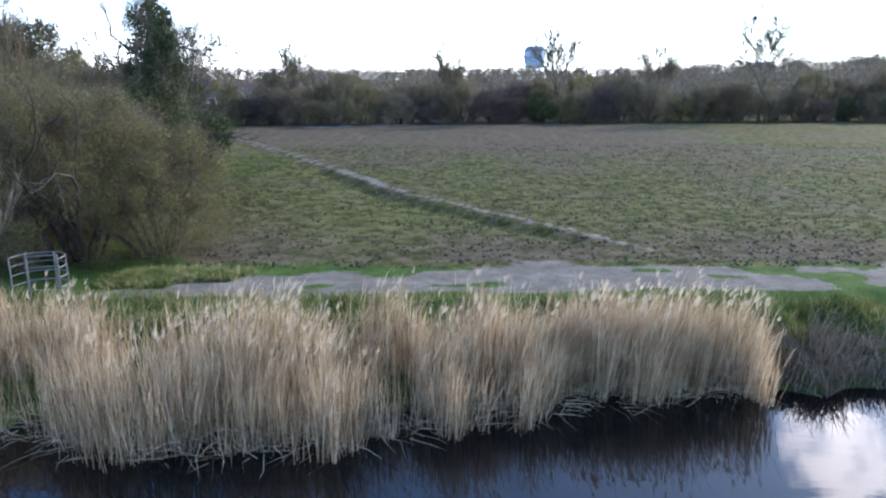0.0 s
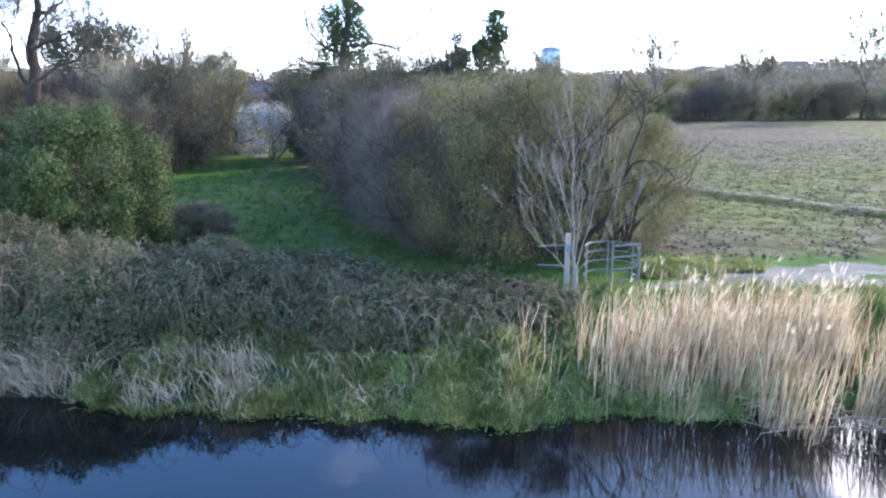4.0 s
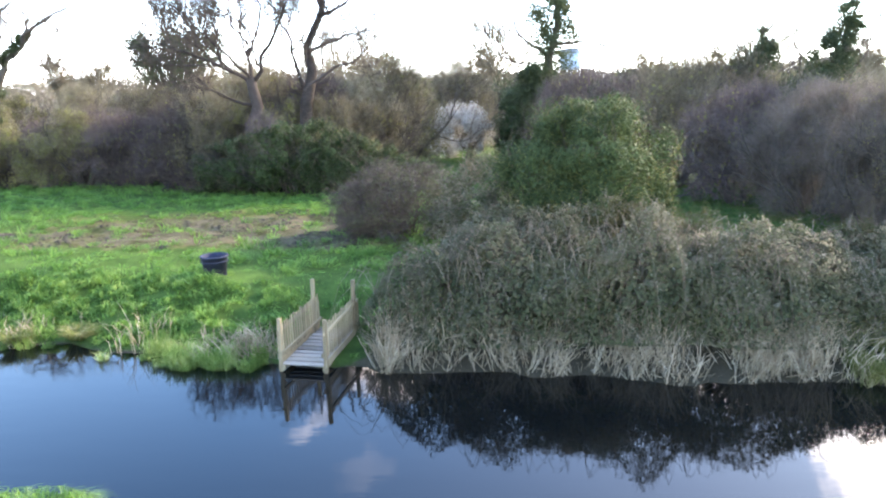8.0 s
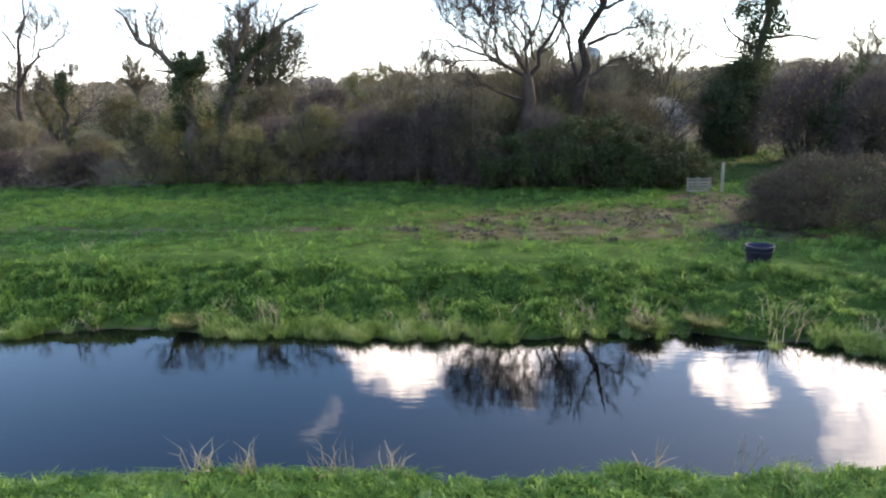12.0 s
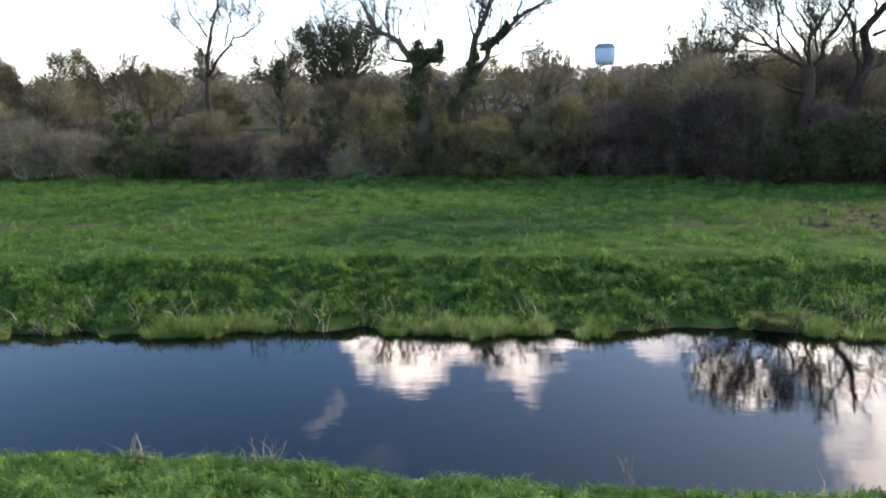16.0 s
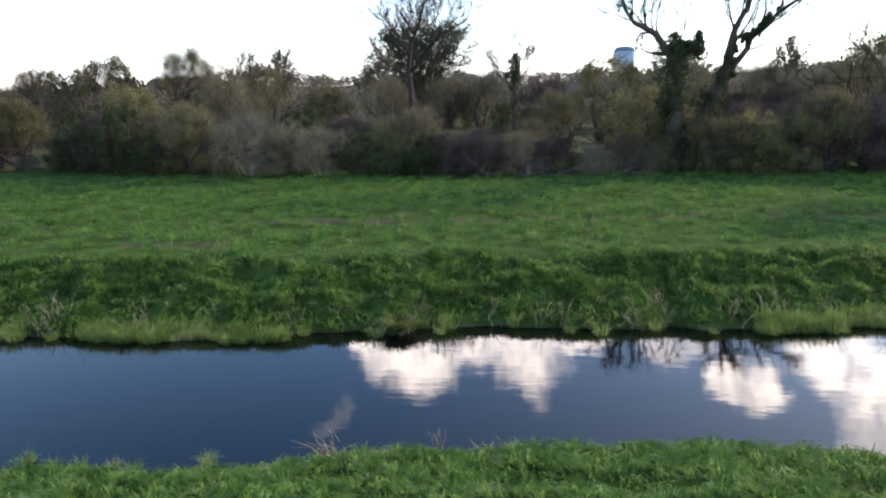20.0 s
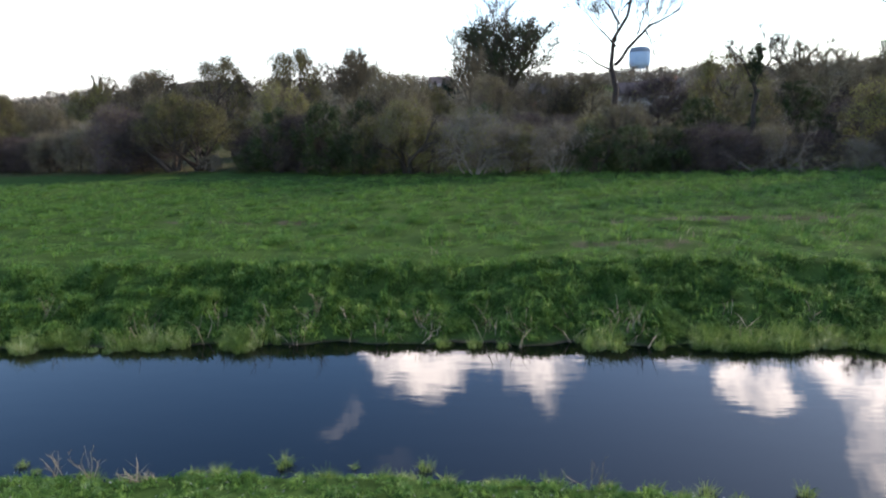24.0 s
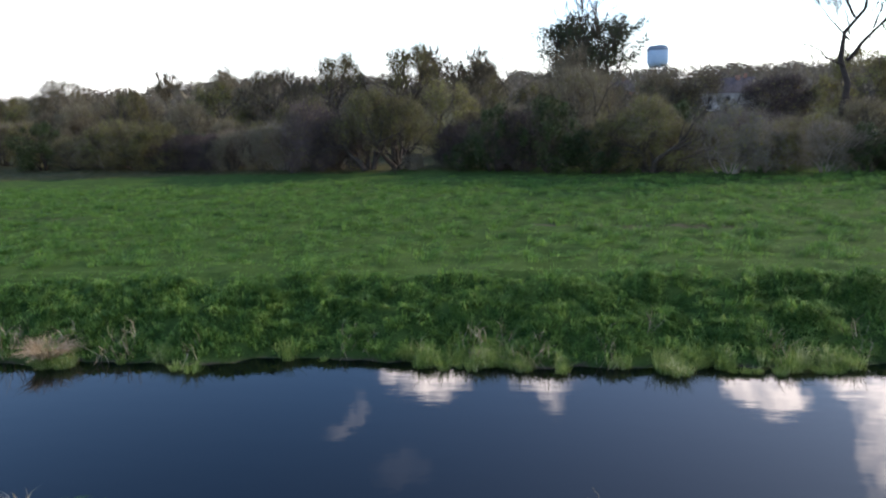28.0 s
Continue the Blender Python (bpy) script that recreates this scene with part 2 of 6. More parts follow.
def ground_material():
    m, t, b, out = material("ground_cover")
    at = nd(t, "ShaderNodeAttribute", attribute_name="cover")
    sep = nd(t, "ShaderNodeSeparateColor")
    plug(t, at.outputs["Color"], sep.inputs[0])
    gravel, mud, dry = sep.outputs[0], sep.outputs[1], sep.outputs[2]
    fine, mid, big = noise_tex(t, 14, 6, 0.7), noise_tex(t, 1.6, 6, 0.65), noise_tex(t, 0.13, 4, 0.55)
    grass = ramp(t, math_node(t, "ADD", math_node(t, "MULTIPLY", mid, 0.6), math_node(t, "MULTIPLY", fine, 0.4)),
                 [(0.33, (0.012, 0.027, 0.008)), (0.48, (0.03, 0.06, 0.015)), (0.7, (0.066, 0.115, 0.028))])
    grass = mix_rgb(t, math_node(t, "MULTIPLY", big, 0.35), grass, (0.06, 0.084, 0.016))
    strawy = ramp(t, mid, [(0.38, (0.026, 0.03, 0.01)), (0.62, (0.085, 0.086, 0.03))])
    earth = ramp(t, math_node(t, "ADD", math_node(t, "MULTIPLY", mid, 0.5), math_node(t, "MULTIPLY", fine, 0.5)),
                 [(0.36, (0.022, 0.018, 0.011)), (0.52, (0.068, 0.057, 0.037)), (0.72, (0.115, 0.1, 0.066))])
    stones = ramp(t, math_node(t, "ADD", math_node(t, "MULTIPLY", mid, 0.5), math_node(t, "MULTIPLY", fine, 0.5)),
                  [(0.3, (0.045, 0.042, 0.032)), (0.52, (0.115, 0.107, 0.09)), (0.75, (0.22, 0.204, 0.176))])

    def edge(mask, lo, hi):
        r = nd(t, "ShaderNodeMapRange", interpolation_type="SMOOTHSTEP")
        s = math_node(t, "ADD", mask, math_node(t, "MULTIPLY", math_node(t, "SUBTRACT", math_node(t, "ADD", math_node(t, "MULTIPLY", mid, 0.6), math_node(t, "MULTIPLY", fine, 0.4)), 0.5), 1.9))
        plug(t, s, r.inputs[0])
        r.inputs[1].default_value, r.inputs[2].default_value = lo, hi
        return r.outputs[0]
    col = mix_rgb(t, edge(dry, 0.35, 0.7), grass, strawy)
    col = mix_rgb(t, edge(mud, 0.35, 0.65), col, earth)
    col = mix_rgb(t, edge(gravel, 0.4, 0.6), col, stones)
    # alpha darkens wet soil, and paints the shade of the bramble undercut
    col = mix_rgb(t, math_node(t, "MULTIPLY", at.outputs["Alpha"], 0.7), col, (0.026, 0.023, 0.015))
    plug(t, col, b.inputs["Base Color"])
    b.inputs["Roughness"].default_value = 0.92
    b.inputs["Specular IOR Level"].default_value = 0.02
    bump(t, b, math_node(t, "ADD", fine, mid), 0.5, 0.05)
    return m


def water_material():
    m, t, b, out = material("river_water")
    b.inputs["Base Color"].default_value = (0.0018, 0.0024, 0.0026, 1)
    b.inputs["Roughness"].default_value = 0.03
    b.inputs["IOR"].default_value = 1.333
    geo = nd(t, "ShaderNodeNewGeometry")
    mp = nd(t, "ShaderNodeMapping")
    mp.inputs["Scale"].default_value = (0.7, 2.2, 1)
    plug(t, geo.outputs["Position"], mp.inputs[0])
    h = math_node(t, "ADD", noise_tex(t, 1.1, 3, 0.5, mp.outputs[0]), math_node(t, "MULTIPLY", noise_tex(t, 6.0, 2, 0.5, mp.outputs[0]), 0.12))
    bump(t, b, h, 0.05, 0.04)
    return m


M_ground, M_water = ground_material(), water_material()
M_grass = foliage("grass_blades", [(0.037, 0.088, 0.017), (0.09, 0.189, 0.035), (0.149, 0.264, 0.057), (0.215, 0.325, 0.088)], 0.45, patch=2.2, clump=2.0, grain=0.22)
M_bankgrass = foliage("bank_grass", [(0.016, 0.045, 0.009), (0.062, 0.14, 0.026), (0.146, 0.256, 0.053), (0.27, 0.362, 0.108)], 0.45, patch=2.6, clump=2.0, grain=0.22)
M_nearbank = foliage("near_bank_grass", [(0.04, 0.095, 0.018), (0.1, 0.2, 0.038), (0.18, 0.295, 0.068), (0.3, 0.4, 0.18)], 0.45, patch=2.8, clump=2.0, grain=0.25)
M_lane = foliage("lane_grass", [(0.02, 0.042, 0.012), (0.05, 0.098, 0.024), (0.09, 0.15, 0.04)], 0.35, patch=1.5, clump=1.0)
M_margin = foliage("margin_sedge", [(0.047, 0.097, 0.019), (0.118, 0.195, 0.042), (0.236, 0.307, 0.1), (0.59, 0.555, 0.354)], 0.45, patch=1.2, clump=1.3, grain=0.4)
M_pasture = foliage("pasture_blades", [(0.026, 0.04, 0.014), (0.056, 0.08, 0.027), (0.1, 0.13, 0.044)], 0.35)
M_inlet = foliage("inlet_plants", [(0.03, 0.045, 0.012), (0.075, 0.095, 0.025), (0.13, 0.14, 0.045), (0.27, 0.24, 0.14)], 0.35, patch=1.6, clump=1.3)
M_inletsedge = foliage("inlet_sedge", [(0.04, 0.058, 0.016), (0.09, 0.115, 0.032), (0.165, 0.175, 0.06), (0.36, 0.33, 0.19)], 0.35, patch=1.6, clump=1.4)
M_straw = foliage("dead_stems", [(0.12, 0.096, 0.06), (0.26, 0.215, 0.145), (0.46, 0.4, 0.3)], 0.3, 0.7, 1.5, 0.8)
M_reed = foliage("dry_reed", [(0.11, 0.075, 0.042), (0.29, 0.21, 0.128), (0.46, 0.365, 0.24), (0.62, 0.54, 0.39)], 0.4, patch=1.9, clump=1.3)
M_plume = foliage("reed_plumes", [(0.38, 0.31, 0.22), (0.58, 0.5, 0.38)], 0.4)
M_twig = foliage("hedge_twigs", [(0.048, 0.04, 0.026), (0.115, 0.098, 0.064), (0.22, 0.19, 0.128)], 0.2, 0.85, 0.2, 1.1, 0.65)
M_plumtwig = foliage("blackthorn_twigs", [(0.03, 0.023, 0.022), (0.07, 0.053, 0.05), (0.13, 0.1, 0.092)], 0.1, 0.85, 0.3, 0.9, 0.5)
M_hawtwig = foliage("hawthorn_twigs", [(0.036, 0.03, 0.02), (0.09, 0.074, 0.049), (0.18, 0.153, 0.102)], 0.2, 0.85, 0.8, 1.1)
M_mauvetwig = foliage("thorn_twigs", [(0.05, 0.041, 0.034), (0.105, 0.088, 0.074), (0.19, 0.163, 0.14)], 0.25, 0.85, 0.9, 1.2)
M_twigpale = foliage("grey_twigs", [(0.1, 0.085, 0.066), (0.16, 0.14, 0.112), (0.22, 0.195, 0.16)], 0.25, 0.85)
M_bud = foliage("budding_leaves", [(0.06, 0.06, 0.02), (0.128, 0.124, 0.038), (0.21, 0.2, 0.07)], 0.4, 0.7, 0.35, 0.7, 0.7)
M_ever = foliage("evergreen_leaves", [(0.013, 0.022, 0.008), (0.032, 0.05, 0.016), (0.072, 0.096, 0.036)], 0.25, 0.75, 0.9, 1.0, 0.3)
M_ivy = foliage("ivy_leaves", [(0.016, 0.026, 0.012), (0.04, 0.054, 0.024), (0.088, 0.1, 0.046)], 0.3, 0.65)
M_bramble = foliage("bramble_leaves", [(0.013, 0.016, 0.007), (0.032, 0.043, 0.02), (0.063, 0.067, 0.031), (0.086, 0.075, 0.045), (0.171, 0.158, 0.113)], 0.35, 0.7, 2.0, 1.4, grain=0.45)
M_paleleaf = foliage("pale_bramble_leaves", [(0.117, 0.122, 0.077), (0.198, 0.194, 0.135), (0.297, 0.279, 0.207)], 0.35, 0.7)
M_cane = foliage("bramble_canes", [(0.06, 0.046, 0.034), (0.13, 0.105, 0.08), (0.26, 0.225, 0.175)], 0.1, 0.8)
M_blossom = foliage("white_blossom", [(0.182, 0.163, 0.13), (0.325, 0.305, 0.267), (0.52, 0.501, 0.455)], 0.3)
M_branchlet = foliage("bare_branchlets", [(0.045, 0.037, 0.031), (0.09, 0.075, 0.063), (0.15, 0.127, 0.105)], 0.0, 0.9)
M_bark = solid("bark", (0.026, 0.021, 0.017), (0.08, 0.066, 0.053), 3.0, 0.9, 0, 0.8, 0.03, 18)
M_sapling = foliage("sapling_twigs", [(0.1, 0.088, 0.07), (0.17, 0.152, 0.125), (0.24, 0.215, 0.18)], 0.2, 0.85)
M_oakbark = solid("oak_bark", (0.021, 0.016, 0.0135), (0.06, 0.047, 0.04), 3.0, 0.9, 0, 0.8, 0.03, 18)
M_oaktwig = foliage("oak_twigs", [(0.05, 0.041, 0.035), (0.09, 0.075, 0.064), (0.14, 0.12, 0.1)], 0.1, 0.9)
M_barkpale = solid("pale_bark", (0.12, 0.104, 0.083), (0.27, 0.24, 0.2), 3.0, 0.85, 0, 0.5, 0.02, 22)
M_farwood = foliage("far_twigs", [(0.075, 0.06, 0.05), (0.12, 0.1, 0.082), (0.15, 0.13, 0.085), (0.09, 0.095, 0.05)], 0.15, 0.9, 0.02)
M_conifer = foliage("conifer_needles", [(0.008, 0.016, 0.01), (0.02, 0.035, 0.018)], 0.1, 0.8)
M_wood = timber("weathered_softwood", (0.12, 0.094, 0.055), (0.31, 0.252, 0.155))
M_deck = timber("grey_deck_boards", (0.12, 0.1, 0.08), (0.31, 0.27, 0.215))
M_oldwood = timber("old_grey_wood", (0.1, 0.085, 0.066), (0.27, 0.235, 0.19))
M_deadwood = timber("dead_grey_wood", (0.068, 0.056, 0.046), (0.2, 0.168, 0.138))
M_steel = solid("galvanised_steel", (0.075, 0.08, 0.08), (0.16, 0.168, 0.168), 5, 0.55, 0.4, 0.1, 0.002)
M_waymark = solid("blue_enamel", (0.04, 0.1, 0.22), (0.06, 0.14, 0.28), 5, 0.4)
M_tub = solid("blue_black_plastic", (0.012, 0.015, 0.028), (0.03, 0.036, 0.06), 5, 0.8, 0, 0.15, 0.003)
M_soil = solid("dark_soil", (0.015, 0.012, 0.01), (0.04, 0.032, 0.025), 6, 0.95)
M_clod = solid("trodden_earth", (0.024, 0.021, 0.014), (0.06, 0.052, 0.036), 6, 0.95)
M_tarp = solid("teal_tarpaulin", (0.03, 0.11, 0.13), (0.06, 0.2, 0.23), 4, 0.5)
M_tower = solid("pale_blue_steel", (0.26, 0.37, 0.48), (0.38, 0.49, 0.58), 0.05, 0.95, 0, 0.05, 0.01, 0.3)
M_towerdark = solid("slate_roof_paint", (0.1, 0.13, 0.16), (0.16, 0.2, 0.24), 0.05, 0.95, 0, 0.05, 0.01, 0.3)
M_render = solid("white_render", (0.36, 0.34, 0.31), (0.52, 0.5, 0.47), 0.4, 0.85)
M_brick = solid("red_brown_brick", (0.2, 0.1, 0.07), (0.32, 0.18, 0.13), 0.5, 0.9)
M_roof = solid("dark_roof_tiles", (0.06, 0.05, 0.05), (0.13, 0.1, 0.09), 0.6, 0.9)
M_pane = solid("window_panes", (0.03, 0.04, 0.05), (0.06, 0.07, 0.09), 1, 0.15)


# ---- mesh helpers ----
def np_mesh(name, verts, faces, smooth=False):
    """A mesh from arrays; faces is one array, or a list of arrays, of equal-sided faces."""
    me = bpy.data.meshes.new(name)
    if not isinstance(faces, list):
        faces = [faces]
    faces = [f for f in faces if len(f)]
    verts = np.asarray(verts, dtype=np.float32)
    me.vertices.add(len(verts))
    me.vertices.foreach_set("co", verts.ravel())
    loops = np.concatenate([f.ravel() for f in faces]).astype(np.int32)
    sizes = np.concatenate([np.full(len(f), f.shape[1]) for f in faces])
    starts = np.concatenate([[0], np.cumsum(sizes)[:-1]]).astype(np.int32)
    me.loops.add(len(loops))
    me.loops.foreach_set("vertex_index", loops)
    me.polygons.add(len(sizes))
    me.polygons.foreach_set("loop_start", starts)
    me.update(calc_edges=True)
    if smooth:
        me.polygons.foreach_set("use_smooth", np.ones(len(sizes), dtype=bool))
    return me


def np_part(name, verts, faces, mat, parent=None, label="", smooth=False):
    me = np_mesh(name, verts, faces, smooth)
    me.materials.append(mat)
    ob = new(name, me)
    if parent is not None:
        ob.parent = parent
    return tagged(ob, label)


def part(name, bm, mat, parent=None, label="", at=None):
    me = bpy.data.meshes.new(name)
    bm.to_mesh(me)
    bm.free()
    me.materials.append(mat)
    ob = new(name, me)
    if parent is not None:
        ob.parent = parent
    if at is not None:
        ob.matrix_basis = at
    return tagged(ob, label)


def thing(name, label, category, at=(0, 0, 0), group="", kind=""):
    ob = new(name)
    ob.empty_display_size = 0.2
    ob.location = at
    return tagged(ob, label, category, group, kind)


def box_bm(sx, sy, sz, bevel=0.0, centre=(0, 0, 0), bm=None, turn=None):
    own = bm is None
    bm = bm or bmesh.new()
    m = Matrix.Translation(centre) @ (turn or Matrix()) @ Matrix.Diagonal((sx, sy, sz, 1))
    r = bmesh.ops.create_cube(bm, size=1.0, matrix=m)
    if bevel:
        es = list({e for v in r["verts"] for e in v.link_edges})
        bmesh.ops.bevel(bm, geom=es, offset=bevel, segments=1, affect="EDGES")
    return bm


def tubes(segs, sides=5):
    """Tapered tubes: rows of x0 y0 z0 x1 y1 z1 r0 r1."""
    s = np.asarray(segs, dtype=float).reshape(-1, 8)
    p0, p1 = s[:, :3], s[:, 3:6]
    d = p1 - p0
    d /= np.linalg.norm(d, axis=1, keepdims=True) + 1e-9
    ref = np.where(np.abs(d[:, 2:3]) > 0.9, np.array([[1.0, 0, 0]]), np.array([[0, 0, 1.0]]))
    u = np.cross(d, ref)
    u /= np.linalg.norm(u, axis=1, keepdims=True)
    v = np.cross(d, u)
    ang = np.arange(sides) * 2 * math.pi / sides
    ring = u[:, None] * np.cos(ang)[None, :, None] + v[:, None] * np.sin(ang)[None, :, None]
    a = p0[:, None] + ring * s[:, 6][:, None, None]
    b = p1[:, None] + ring * s[:, 7][:, None, None]
    verts = np.concatenate([a, b], axis=1).reshape(-1, 3)
    base = (np.arange(len(s)) * 2 * sides)[:, None]
    i = np.arange(sides)
    j = (i + 1) % sides
    f = np.stack([base + i, base + j, base + j + sides, base + i + sides], axis=2).reshape(-1, 4)
    return verts, f


def blades(p, d, length, width, bend, seed=0):
    """Thin tapering blades from p along d, drooping by bend; two pieces each."""
    n = len(p)
    r = np.random.default_rng(seed)
    side = np.cross(d, r.normal(size=(n, 3)))
    side /= np.linalg.norm(side, axis=1, keepdims=True) + 1e-9
    L, W = np.asarray(length).reshape(-1, 1) * np.ones((n, 1)), np.asarray(width).reshape(-1, 1) * np.ones((n, 1))
    mid = p + d * L * 0.55
    b = np.asarray(bend).reshape(-1, 1) * np.ones((n, 1))
    h = r.normal(size=(n, 3)) * [1, 1, 0]
    h /= np.linalg.norm(h, axis=1, keepdims=True) + 1e-9
    tip = p + d * L + (h * 0.8 - np.array([0, 0, 0.6])) * b * L
    verts = np.stack([p - side * W / 2, p + side * W / 2, mid + side * W * 0.4, mid - side * W * 0.4, tip], axis=1).reshape(-1, 3)
    k = (np.arange(n) * 5)[:, None]
    return verts, [k + np.array([0, 1, 2, 3]), k + np.array([3, 2, 4])]


def slivers(p, d, length, width, seed=0):
    """One thin triangle each: twigs and small leaves."""
    n = len(p)
    r = np.random.default_rng(seed)
    side = np.cross(d, r.normal(size=(n, 3)))
    side /= np.linalg.norm(side, axis=1, keepdims=True) + 1e-9
    L, W = np.asarray(length).reshape(-1, 1) * np.ones((n, 1)), np.asarray(width).reshape(-1, 1) * np.ones((n, 1))
    verts = np.stack([p - side * W / 2, p + side * W / 2, p + d * L], axis=1).reshape(-1, 3)
    return verts, (np.arange(n) * 3)[:, None] + np.arange(3)


def leafquads(p, nrm, size, seed=0):
    """Small pointed leaves facing nrm."""
    n = len(p)
    r = np.random.default_rng(seed)
    u = np.cross(nrm, r.normal(size=(n, 3)))
    u /= np.linalg.norm(u, axis=1, keepdims=True) + 1e-9
    v = np.cross(nrm, u)
    s = np.asarray(size).reshape(-1, 1) * np.ones((n, 1))
    verts = np.stack([p - u * s, p + v * s * 0.55, p + u * s, p - v * s * 0.55], axis=1).reshape(-1, 3)
    return verts, (np.arange(n) * 4)[:, None] + np.arange(4)


def unit(v):
    return v / (np.linalg.norm(v, axis=-1, keepdims=True) + 1e-9)


_lat = np.random.default_rng(3).random((256, 256))


def vnoise(x, y, scale):
    """Smooth value noise, 0 to 1."""
    x, y = np.asarray(x) / scale + 1000.3, np.asarray(y) / scale + 1000.7
    i, j = np.floor(x).astype(int), np.floor(y).astype(int)
    fx, fy = x - i, y - j
    fx, fy = fx * fx * (3 - 2 * fx), fy * fy * (3 - 2 * fy)
    g = lambda a, b: _lat[a % 256, b % 256]
    return (g(i, j) * (1 - fx) + g(i + 1, j) * fx) * (1 - fy) + (g(i, j + 1) * (1 - fx) + g(i + 1, j + 1) * fx) * fy


def smooth(v, a, b):
    t = np.clip((np.asarray(v, dtype=float) - a) / (b - a), 0, 1)
    return t * t * (3 - 2 * t)


# ---- the lie of the land ----
FAR_X = [-400, -150, -122, -109, -90, -82, -72, -60, -53, -44, -39, -35.5, -31, -28.7, -22.6, -18, -15, -8, -1, 3, 6, 30, 200]
FAR_Y = [13.5, 14.1, 14.25, 14.5, 14.75, 15.2, 15.75, 15.75, 15.6, 15.1, 14.15, 13.6, 13.1, 13.3, 12.7, 12.3, 12.4, 12.6, 13.9, 14.4, 14.5, 15.5, 16]
NEAR_X = [-400, -150, -119, -106, -97, -90, -85, -82, -77, -72, -66, -61, -55, -48, -42, -39.8, -38.4, -36, -25, 0, 200]
NEAR_Y = [8.2, 8.2, 8.2, 8.2, 8.5, 7.95, 8.2, 8.9, 9.15, 9.1, 8.5, 8.25, 8.55, 8.8, 8.95, 8.75, 8.2, 7.4, 6.4, 6.0, 6.0]


def far_edge(x):
    return np.interp(x, FAR_X, FAR_Y) + (vnoise(x, 0 * x, 1.0) - 0.5) * 0.6 + (vnoise(x, 0 * x + 5, 0.4) - 0.5) * 0.25 + (vnoise(x, 0 * x + 9, 4.0) - 0.5) * 0.4


def near_edge(x):
    return np.interp(x, NEAR_X, NEAR_Y) + (vnoise(x, 0 * x + 30, 1.3) - 0.5) * 0.4 + (vnoise(x, 0 * x + 40, 5) - 0.5) * 0.3


def field_z(x):
    return np.interp(x, [-150, -95, -60, -30, -12, 0, 60], [1.2, 1.15, 0.85, 0.85, 1.0, 1.05, 1.05])


def track_x(y):
    return np.interp(y, [20, 22.6, 37, 60, 95, 130], [7.5, 3.8, -6.2, -18, -38, -50])


def land(x, y):
    x, y = np.asarray(x, dtype=float), np.asarray(y, dtype=float)
    d, dn = y - far_edge(x), near_edge(x) - y
    crest = np.interp(x, [-150, -95, -60, -40, -37.5, -30, -12, 0, 60], [1.28, 1.24, 1.08, 0.85, 0.8, 1.0, 1.15, 1.2, 1.2])
    z = np.full(np.broadcast(x, y).shape, -0.7)
    up = np.where(d < 0.3, d * 0.4 - 0.01, 0.11 + (crest - 0.11) * (1 - (1 - np.clip((d - 0.3) / 2.9, 0, 1)) ** 0.9))
    f = field_z(x)
    up = np.where(d > 3.2, f + (crest - f) * (1 - smooth(d, 3.2, 8.0)), up)
    up = up + smooth(y, 45, 110) * 0.7
    z = np.where(d > -1.2, np.maximum(up, -0.7), z)
    near = np.where(dn < 0.3, dn * 0.9, 0.27 + 0.3 * smooth(dn, 0.3, 3.0))
    z = np.where(dn > -0.8, np.maximum(near, z), z)
    dry = smooth(np.maximum(d, dn), 0.3, 1.5)
    lump = 1 - np.abs(2 * vnoise(x / 2.2, y, 0.66) - 1)
    lump2 = 1 - np.abs(2 * vnoise(x / 1.7 + 40, y, 0.42) - 1)
    bank = 1 - smooth(d, 2.2, 4.5)
    calm = (1 - 0.85 * smooth(x, -14, -12) * smooth(y, 16.6, 17.4) * (1 - smooth(y, 20.5, 21.5))) * (1 - 0.4 * smooth(x, -14, -11) * smooth(y, 20.5, 22))
    z = z + dry * calm * ((lump - 0.5) * (0.19 + 0.18 * bank * smooth(d, 0.6, 1.6)) + (lump2 - 0.5) * (0.08 + 0.08 * bank)) + dry * (vnoise(x, y, 6) - 0.5) * 0.12
    rise = np.interp(x, [-900, -430, -260, -60, 120, 260, 900], [8, 12, 20, 16, 15, 23, 24])
    z = z + smooth(y, 130, 520) * rise + smooth(y, 500, 1200) * 14 + smooth(y, 60, 400) * (vnoise(x, y, 70) - 0.5) * 3
    side = x - track_x(y)
    z = z + smooth(y, 23, 27) * (1 - smooth(y, 85, 100)) * (0.05 * (1 - smooth(np.abs(side), 0.2, 1.0)) - 0.24 * (1 - smooth(np.abs(side + 1.7), 0.25, 1.0)))
    cut = (1 - smooth(np.abs(x + 37.45), 0.55, 1.3)) * smooth(y, 13.0, 13.5) * (1 - smooth(y, 16.4, 18.2))
    return z * (1 - cut) + np.minimum(z, 0.08) * cut


